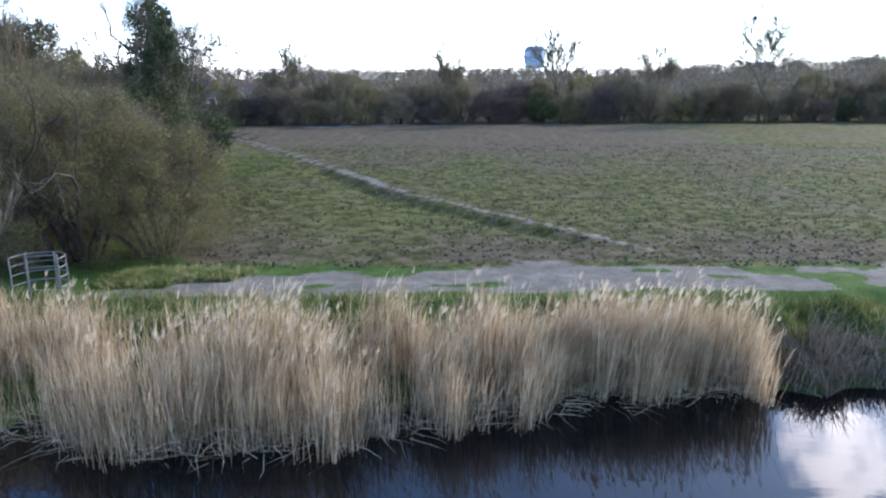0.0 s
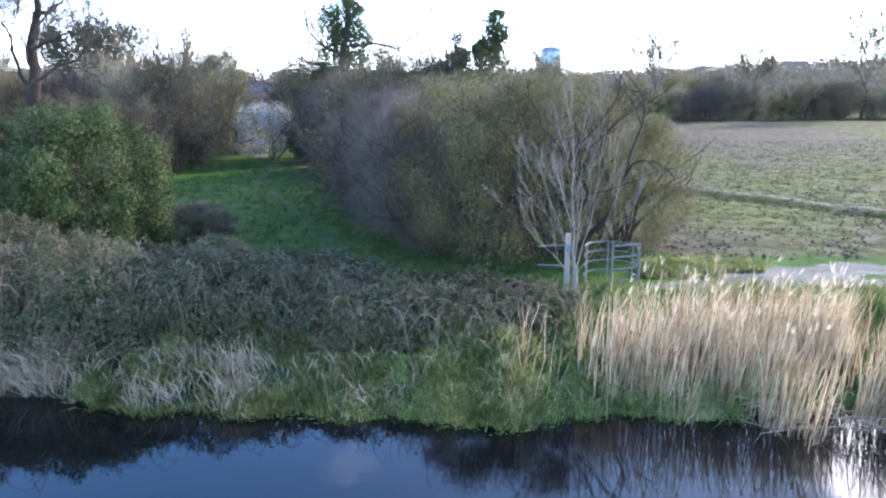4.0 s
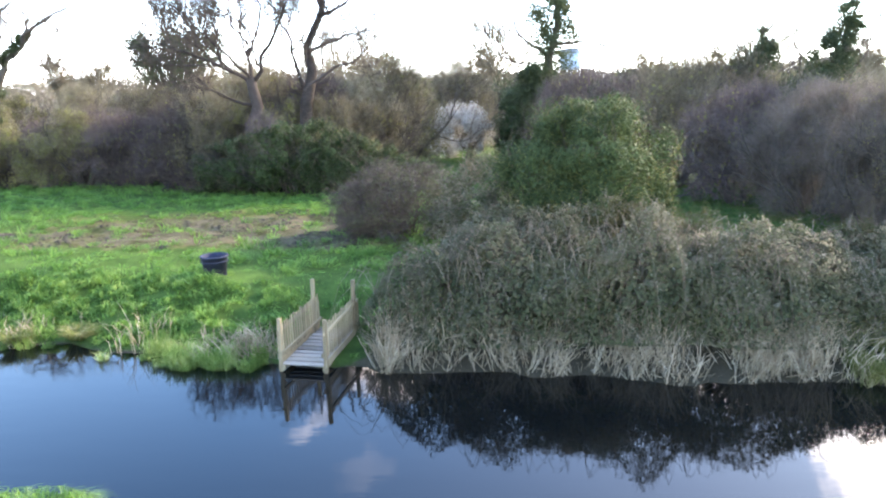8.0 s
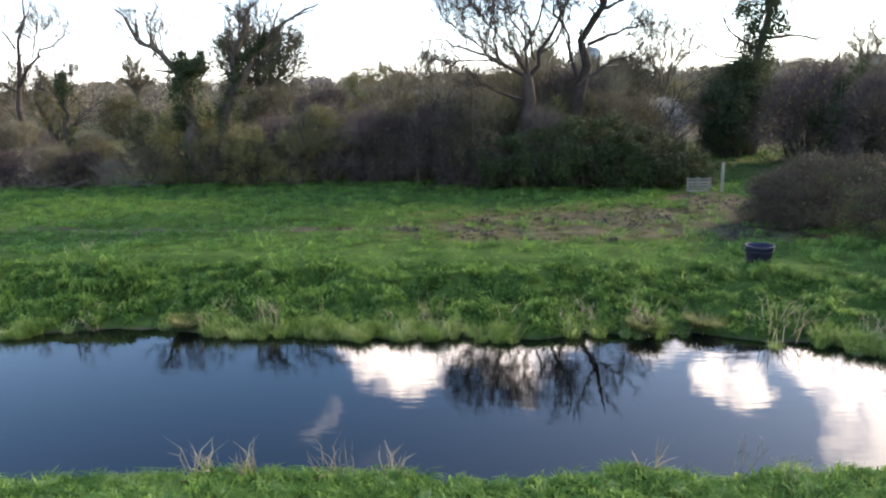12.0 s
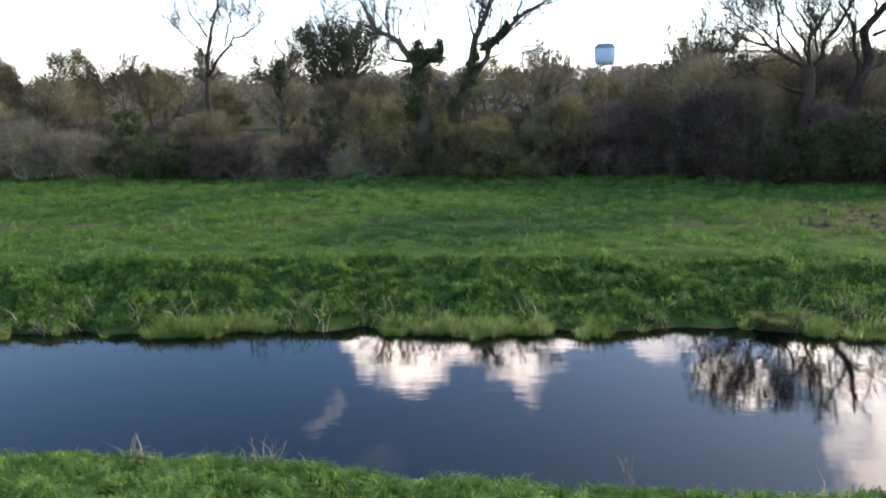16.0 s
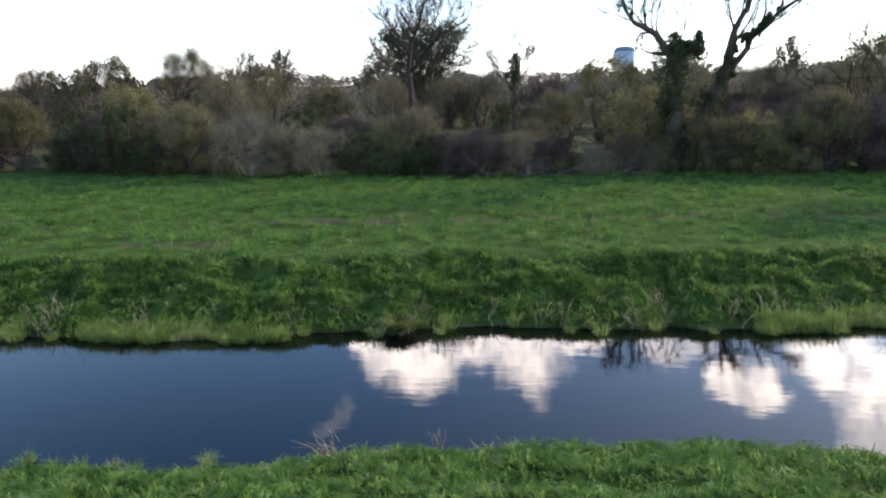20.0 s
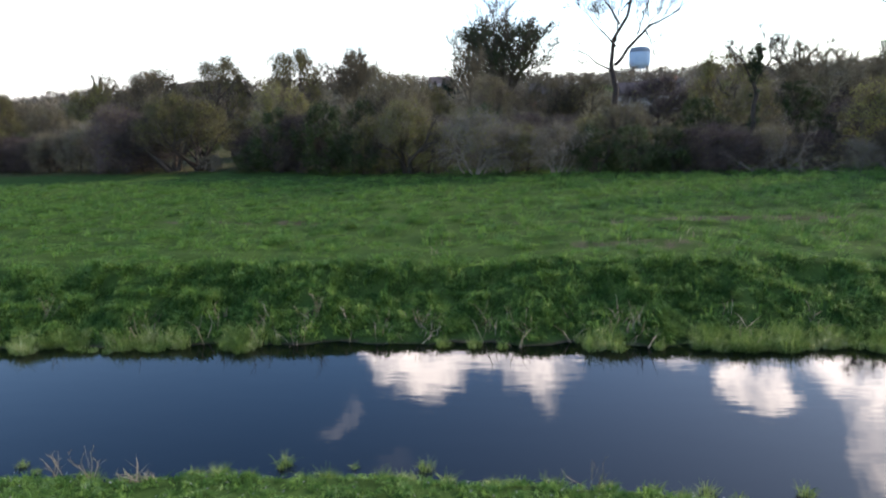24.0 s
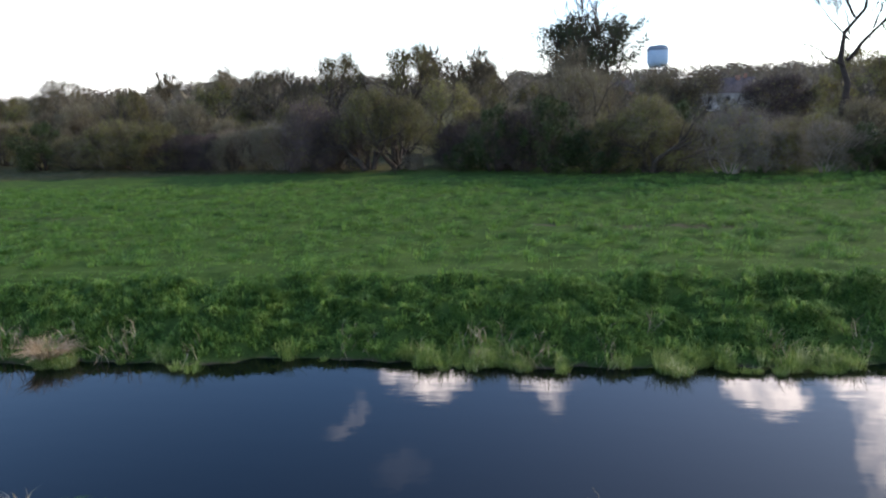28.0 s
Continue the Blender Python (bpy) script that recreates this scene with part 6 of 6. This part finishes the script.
# ---- far woods on the hillside ----
def far_woods():
    r = np.random.default_rng(71)
    n = 5200
    x = -900 + 1500 * r.random(n)
    y = 150 + 420 * r.random(n) ** 1.2
    ok = (np.abs(x + 50) < y * 0.95 + 60) & ((vnoise(x, y, 55) > 0.3) | (y > 400))
    x, y = x[ok], y[ok]
    n = len(x)
    z = land(x, y)
    s = 2.6 + 3.6 * r.random(n) ** 1.5
    per = 130
    k = np.repeat(np.arange(n), per)
    o = unit(r.normal(size=(n * per, 3))) * (0.45 + 0.6 * r.random((n * per, 1)))
    c = np.stack([x, y, z + s * 0.85], axis=1)[k]
    p = c + o * (s[k][:, None]) * np.array([1, 1, 0.95])
    d = unit(o + r.normal(size=o.shape) * 0.6 + np.array([0, 0, 0.4]))
    v, f = slivers(p, d, s[k] * 0.34, s[k] * 0.09, 72)
    stuff("far_woods", "bare brown woodland on the distant hillside", "woodland", v, f, M_farwood)


far_woods()


def conifer(x, y, h, seed):
    r = np.random.default_rng(seed)
    base = thing("conifer", "dark conifer on the distant hillside", "tree", (x, y, float(land(x, y)) - 0.3), "conifer row")
    v, f = tubes([(0, 0, 0, 0, 0, h, 0.25, 0.04)], 5)
    np_part("trunk", v, f, M_bark, base)
    n = 260
    t = r.random(n) ** 0.8
    a = r.random(n) * 6.283
    rad = h * 0.26 * (1 - t) + 0.3
    p = np.stack([np.cos(a) * rad * 0.3, np.sin(a) * rad * 0.3, h * (0.08 + 0.92 * t)], axis=1)
    d = unit(np.stack([np.cos(a), np.sin(a), -0.25 + 0 * a], axis=1))
    v, f = slivers(p, d, rad, 0.9, seed)
    np_part("crown", v, f, M_conifer, base)


cr = np.random.default_rng(77)
for i in range(16):
    conifer(-148 + i * 2.1 + cr.normal(), 300 + cr.normal() * 4, 6 + 3 * cr.random(), 300 + i)


# ---- jetty with picket rails ----
def jetty():
    base = thing("jetty", "small weathered wooden jetty with picket side rails", "jetty", (-37.52, 13.62, 0.0))
    base.rotation_euler = (0, 0, radians(-6.5))
    W, L, ZD = 1.04, 2.38, 0.17
    for i in range(11):
        y = 0.07 + i * 0.222
        part("plank", box_bm(W - 0.06 + 0.02 * (i % 2), 0.15 + 0.012 * (i % 3), 0.035, 0.006), M_deck, base, at=pose(0.008 * ((i * 3) % 4 - 1.5), y, ZD + 0.012 * (i / 18) + 0.004 * (i % 3), 0, 0, ((i * 7) % 5 - 2) * 0.5))
    for s in (-1, 1):
        x = s * W / 2
        part("bearer", box_bm(0.06, L, 0.12, 0.006), M_wood, base, at=pose(x * 0.9, L / 2, ZD - 0.08))
        part("post", box_bm(0.085, 0.085, 1.75, 0.008), M_wood, base, at=pose(x, 0.03, 0.35, 0, 1.5, 0))
        part("post", box_bm(0.085, 0.085, 1.95, 0.008), M_wood, base, at=pose(x, 2.12, 0.575, 0, 1.0, 0))
        part("post", box_bm(0.07, 0.07, 1.0, 0.008), M_wood, base, at=pose(x, L, 0.4))
        part("top_rail", box_bm(0.04, L + 0.1, 0.07, 0.006), M_wood, base, at=pose(x + s * 0.015, L / 2, 0.93, 1.0, 0, 0))
        part("bottom_rail", box_bm(0.045, L + 0.1, 0.09, 0.006), M_wood, base, at=pose(x - s * 0.055, L / 2, 0.42))
        part("kick_board", box_bm(0.03, L + 0.05, 0.16, 0.005), M_wood, base, at=pose(x + s * 0.02, L / 2, 0.22))
        for i in range(17):
            part("picket", box_bm(0.018, 0.072, 0.78, 0.004), M_wood, base, at=pose(x - s * 0.018, 0.15 + i * 0.137, 0.68 + 0.02 * ((i * 7) % 3) - 0.01 * ((i * 5) % 4), ((i * 11) % 5 - 2) * 0.7, 0, 0))
    return base


jetty()


# ---- tub, pallet, posts ----
def lathe(profile, sides=24):
    a = np.arange(sides) * 2 * math.pi / sides
    v = np.array([(r * math.cos(t), r * math.sin(t), z) for r, z in profile for t in a])
    f = []
    for i in range(len(profile) - 1):
        for j in range(sides):
            k = (j + 1) % sides
            f.append((i * sides + j, i * sides + k, (i + 1) * sides + k, (i + 1) * sides + j))
    return v, np.array(f)


tub = thing("planting_tub", "large dark blue-black plastic tub on the grass", "tub", (-41.4, 18.55, float(land(-41.4, 18.55)) - 0.1))
v, f = lathe(((0.01, 0.0), (0.3, 0.0), (0.37, 0.62), (0.4, 0.62), (0.405, 0.68), (0.36, 0.68), (0.345, 0.55), (0.3, 0.3), (0.01, 0.3)))
np_part("body", v, f, M_tub, tub, smooth=False)
v, f = lathe(((0.378, 0.5), (0.392, 0.5), (0.396, 0.53), (0.38, 0.53)))
np_part("rib", v, f, M_tub, tub)
v, f = lathe(((0.01, 0.44), (0.32, 0.42)))
np_part("soil", v, f, M_soil, tub, "dark soil inside")

pallet = thing("pallet", "weathered wooden pallet leaning at the meadow gate", "pallet", (-38.3, 34.4, float(land(-38.3, 34.4))))
for i in range(5):
    part("slat", box_bm(1.25, 0.022, 0.1, 0.004), M_oldwood, pallet, at=pose(0, 0.0, 0.08 + i * 0.155, -6, 0, 0))
for i in range(3):
    part("batten", box_bm(0.09, 0.09, 0.8, 0.006), M_oldwood, pallet, at=pose(-0.56 + i * 0.56, 0.06, 0.4, -6, 0, 0))
gp = thing("gate_post", "pale wooden gatepost at the meadow entrance", "post", (-37.08, 34.5, float(land(-37.08, 34.5)) - 0.1))
part("shaft", box_bm(0.13, 0.13, 1.65, 0.015, (0, 0, 0.825)), M_oldwood, gp)
part("cap", box_bm(0.15, 0.15, 0.05, 0.015, (0, 0, 1.66)), M_oldwood, gp)


def rail_fence(x, y, length, seed):
    r = np.random.default_rng(seed)
    base = thing("rail_fence", "old grey post-and-rail fence in the hedge", "fence", (x, y, float(land(x, y)) - 0.1), "field fences")
    for i in range(1):
        part("post", box_bm(0.1, 0.1, 1.1, 0.01, (0, 0, 0.55)), M_deadwood, base, at=pose(-i * 1.8, 0, 0, r.normal() * 2, r.normal() * 3, 0))
    for k, z in enumerate((0.9,)):
        part("rail", box_bm(length, 0.035, 0.055, 0.008), M_deadwood, base, at=pose(-length / 2 + 0.1, -0.07, z, 0, r.normal() * 2.5 + (3 if k else 0), 0))


rail_fence(-53.8, 40.9, 2.0, 1)


def fallen_branch(x, y, seed, size):
    r = np.random.default_rng(seed)
    base = thing("fallen_branch", "bleached fallen branches at the hedge foot", "branch", (x, y, float(land(x, y)) + 0.05), "fallen branches")
    segs, tips = [], []
    for k in range(7):
        a = r.random() * 6.283
        grow(r, np.array([r.normal() * 0.5, r.normal() * 0.3, 0.1]), unit(np.array([math.cos(a), math.sin(a) * 0.4, 0.45])), size * (0.6 + 0.5 * r.random()), 0.026, 0, 2, segs, tips, 0.24, -0.02, 6, 1.0, 0.22)
    for g in segs:
        if g[0] == 0:
            v, f = limbs([g], 6)
            np_part("limb", v, f, M_deadwood, base)
    v, f = limbs([g for g in segs if g[0]], 4)
    tagged(np_part("branchwork", v, f, M_deadwood, base), kind="stuff")


for i, (x, y, s) in enumerate(((-77.0, 40.9, 1.9), (-79.0, 41.0, 2.0), (-80.8, 40.9, 1.9), (-73.4, 40.9, 1.6), (-71.4, 41.0, 1.4))):
    fallen_branch(x, y, 400 + i, s)


# ---- kissing gate ----
def bar(points, rad, sides=8):
    return limbs([(0, np.array(points, dtype=float), np.full(len(points), rad))], sides)


def kissing_gate():
    z0 = float(land(-14.3, 17.7)) - 0.05
    base = thing("kissing_gate", "galvanised steel kissing gate with a curved hoop", "gate", (-14.3, 17.7, z0))
    R = 0.68
    hoop = [(R * math.cos(a), R * math.sin(a) + 0.1, 0) for a in np.linspace(-0.35, math.pi + 0.2, 15)]
    for z in (0.25, 0.52, 0.78, 1.02):
        v, f = bar([(x, y, z) for x, y, _ in hoop], 0.02)
        np_part("hoop_rail", v, f, M_steel, base, smooth=True)
    for i in (0, 3, 7, 11, 14):
        x, y, _ = hoop[i]
        v, f = bar([(x, y, 0), (x, y, 1.04)], 0.022)
        np_part("upright", v, f, M_steel, base, smooth=True)
    gate = part("swing_gate", box_bm(0.05, 0.05, 1.1, 0.008, (0, 0, 0.65)), M_steel, base, at=pose(-0.05, -0.25, 0, 0, 0, 12))
    for z in (0.2, 0.5, 0.82, 1.12):
        v, f = bar([(0, 0, z), (0.75, 0, z + 0.03)], 0.02)
        np_part("gate_bar", v, f, M_steel, gate, smooth=True)
    v, f = bar([(0.75, 0, 0.2), (0.75, 0, 1.16)], 0.022)
    np_part("gate_stile", v, f, M_steel, gate, smooth=True)
    post = part("post", box_bm(0.13, 0.13, 1.4, 0.012, (0, 0, 0.7)), M_oldwood, base, "pale wooden gatepost", at=pose(-1.15, 0.0, 0))
    part("waymark", box_bm(0.1, 0.012, 0.2, 0.004, (0, -0.074, 1.02)), M_waymark, post, "small blue waymark plate")
    v, f = bar([(-1.15, 0, 1.1), (-1.9, 0.1, 1.05)], 0.02)
    np_part("side_rail", v, f, M_steel, base)
    v, f = bar([(-1.15, 0, 0.55), (-1.9, 0.1, 0.55)], 0.02)
    np_part("side_rail", v, f, M_steel, base)


kissing_gate()

# ---- small things on the banks ----
tp = thing("tarpaulin", "teal tarpaulin sheet crumpled behind the brambles", "tarpaulin", (-33.5, 19.7, float(land(-33.5, 19.7)) - 0.2))
bm = bmesh.new()
bmesh.ops.create_grid(bm, x_segments=14, y_segments=8, size=0.5)
for q in bm.verts:
    q.co.x, q.co.y = q.co.x * 1.2, q.co.y * 0.7
    q.co.z = 0.3 + 0.12 * noise.noise(q.co * 4) - 0.9 * max(0, q.co.length - 0.38)
part("sheet", bm, M_tarp, tp)


def straw_mound(x, y, seed):
    r = np.random.default_rng(seed)
    base = thing("grass_tussock", "bleached dead grass tussock at the water's edge", "tussock", (x, y, float(land(x, y))), "dead tussocks")
    n = 700
    a = r.random(n) * 6.283
    p = np.stack([np.cos(a) * 0.22 * r.random(n), np.sin(a) * 0.2 * r.random(n), 0.1 * r.random(n)], axis=1)
    d = unit(np.stack([np.cos(a) * 0.9 + 0.3, np.sin(a) * 0.9, 0.55 + 0.6 * r.random(n)], axis=1))
    v, f = blades(p, d, (0.5 + 0.5 * r.random(n)) * (1.0 if x < -100 else 0.62), 0.016, 0.35, seed)
    tagged(np_part("tuft", v, f, M_reed if x < -100 else M_inletsedge, base), kind="stuff")


for i, (x, y) in enumerate(((-124.0, 14.0), (-83.2, 14.8), (-45.4, 15.1), (-43.9, 15.4), (-57.6, 15.3))):
    straw_mound(x, float(far_edge(x)) + 0.2, 500 + i)


# ---- far buildings ----
def water_tower():
    base = thing("water_tower", "pale blue faceted water tower on the hill", "water tower", (115, 1135, float(land(115, 1135)) - 1))
    top = 87 - base.location.z
    v, f = lathe(((3, top - 36), (15, top - 33), (17.5, top - 26), (17.5, top - 8), (13, top - 1.5), (1, top)), 8)
    np_part("tank", v, f, M_tower, base)
    v, f = lathe(((17.8, top - 8.5), (18.2, top - 8.0), (13.4, top - 1.0), (1, top + 0.4)), 8)
    np_part("roof", v, f, M_towerdark, base)
    for i in range(8):
        a = i * math.pi / 4
        v, f = bar([(13 * math.cos(a), 13 * math.sin(a), -2), (13 * math.cos(a), 13 * math.sin(a), top - 32)], 0.9)
        np_part("leg", v, f, M_tower, base)


water_tower()


def house(x, y, w, d, h, turn, wall, label):
    base = thing("house", label, "house", (x, y, float(land(x, y)) - 0.5), "far houses")
    base.rotation_euler = (0, 0, radians(turn))
    part("walls", box_bm(w, d, h, 0.0, (0, 0, h / 2)), wall, base)
    bm = bmesh.new()
    q = [bm.verts.new(c) for c in ((-w / 2 - 0.3, -d / 2 - 0.4, h), (w / 2 + 0.3, -d / 2 - 0.4, h), (w / 2 + 0.3, d / 2 + 0.4, h), (-w / 2 - 0.3, d / 2 + 0.4, h), (-w / 2 - 0.3, 0, h + d * 0.42), (w / 2 + 0.3, 0, h + d * 0.42))]
    for idx in ((0, 1, 5, 4), (2, 3, 4, 5), (0, 4, 3), (1, 2, 5), (3, 2, 1, 0)):
        bm.faces.new([q[i] for i in idx])
    roof = part("roof", bm, M_roof, base)
    part("chimney", box_bm(0.8, 0.8, 1.8, 0.0, (w * 0.3, 0, h + d * 0.42)), M_brick, roof)
    for i in range(3):
        for z in (h * 0.28, h * 0.72):
            win = part("window", box_bm(1.3, 0.12, 1.2, 0.0), M_render, base, at=pose(-w * 0.32 + i * w * 0.32, -d / 2 - 0.03, z))
            part("pane", box_bm(1.1, 0.06, 1.0, 0.0), M_pane, win, at=pose(0, -0.05, 0))


for x, y, w, d, h, a, m, lb in ((-62, 172, 14, 8, 4.5, 10, M_render, "low white house beyond the pasture"), (-54, 190, 11, 8, 5, -15, M_brick, "brick house with a brown roof beyond the pasture"), (-84, 205, 12, 8, 5, 5, M_brick, "brick house among trees"),
                               (-128, 310, 10, 8, 6, 20, M_render, "white house on the far hillside"), (183, 430, 13, 8, 5, -10, M_render, "pale house on the far hillside"), (-330, 470, 14, 9, 6, 0, M_render, "pale house on the far skyline")):
    house(x, y, w, d, h, a, m, lb)


# ---- dry weeds standing on the near bank and in the meadow ----
def dry_weed(x, y, h, seed, label):
    r = np.random.default_rng(seed)
    base = thing("dry_weed", label, "weed", (x, y, float(land(x, y)) - 0.03), "dry weeds")
    segs, tips = [], []
    for k in range(4):
        a = r.random() * 6.283
        bough(r, np.array([r.normal() * 0.05, r.normal() * 0.05, 0]), unit(np.array([math.cos(a) * 0.45, math.sin(a) * 0.3, 1])), h * (0.7 + 0.4 * r.random()), 0.009, 2, 4, segs, tips, (0, 0, 6, 4, 0), 0.08, 0.04, 0.7, 0.4)
    for g in segs:
        if g[0] == 2:
            v, f = limbs([g], 5, 0.004)
            np_part("stem", v, f, M_straw, base)
    v, f = limbs([g for g in segs if g[0] > 2], 3, 0.003)
    tagged(np_part("sprigs", v, f, M_straw, base), kind="stuff")


for i, (x, y, h) in enumerate(((-102.5, 8.7, 0.62), (-103.1, 8.6, 0.5), (-62.6, 8.6, 0.7), (-45.6, 8.3, 0.75), (-44.9, 8.2, 0.6), (-94.6, 8.3, 0.5), (-110.8, 8.1, 0.45), (-81.5, 8.9, 0.6))):
    dry_weed(x, min(y, float(near_edge(x)) - 0.15), h, 600 + i, "dry branching weed on the near bank")
for i, (x, y, h) in enumerate(((-77.0, 24.5, 0.7), (-73.5, 24.3, 0.55), (-84.4, 24.3, 0.6), (-101.0, 15.6, 0.7), (-98.2, 15.3, 0.5), (-108.6, 15.4, 0.7), (-63.5, 21.0, 0.5))):
    dry_weed(x, y, h, 630 + i, "dry branching weed on the grass bank")
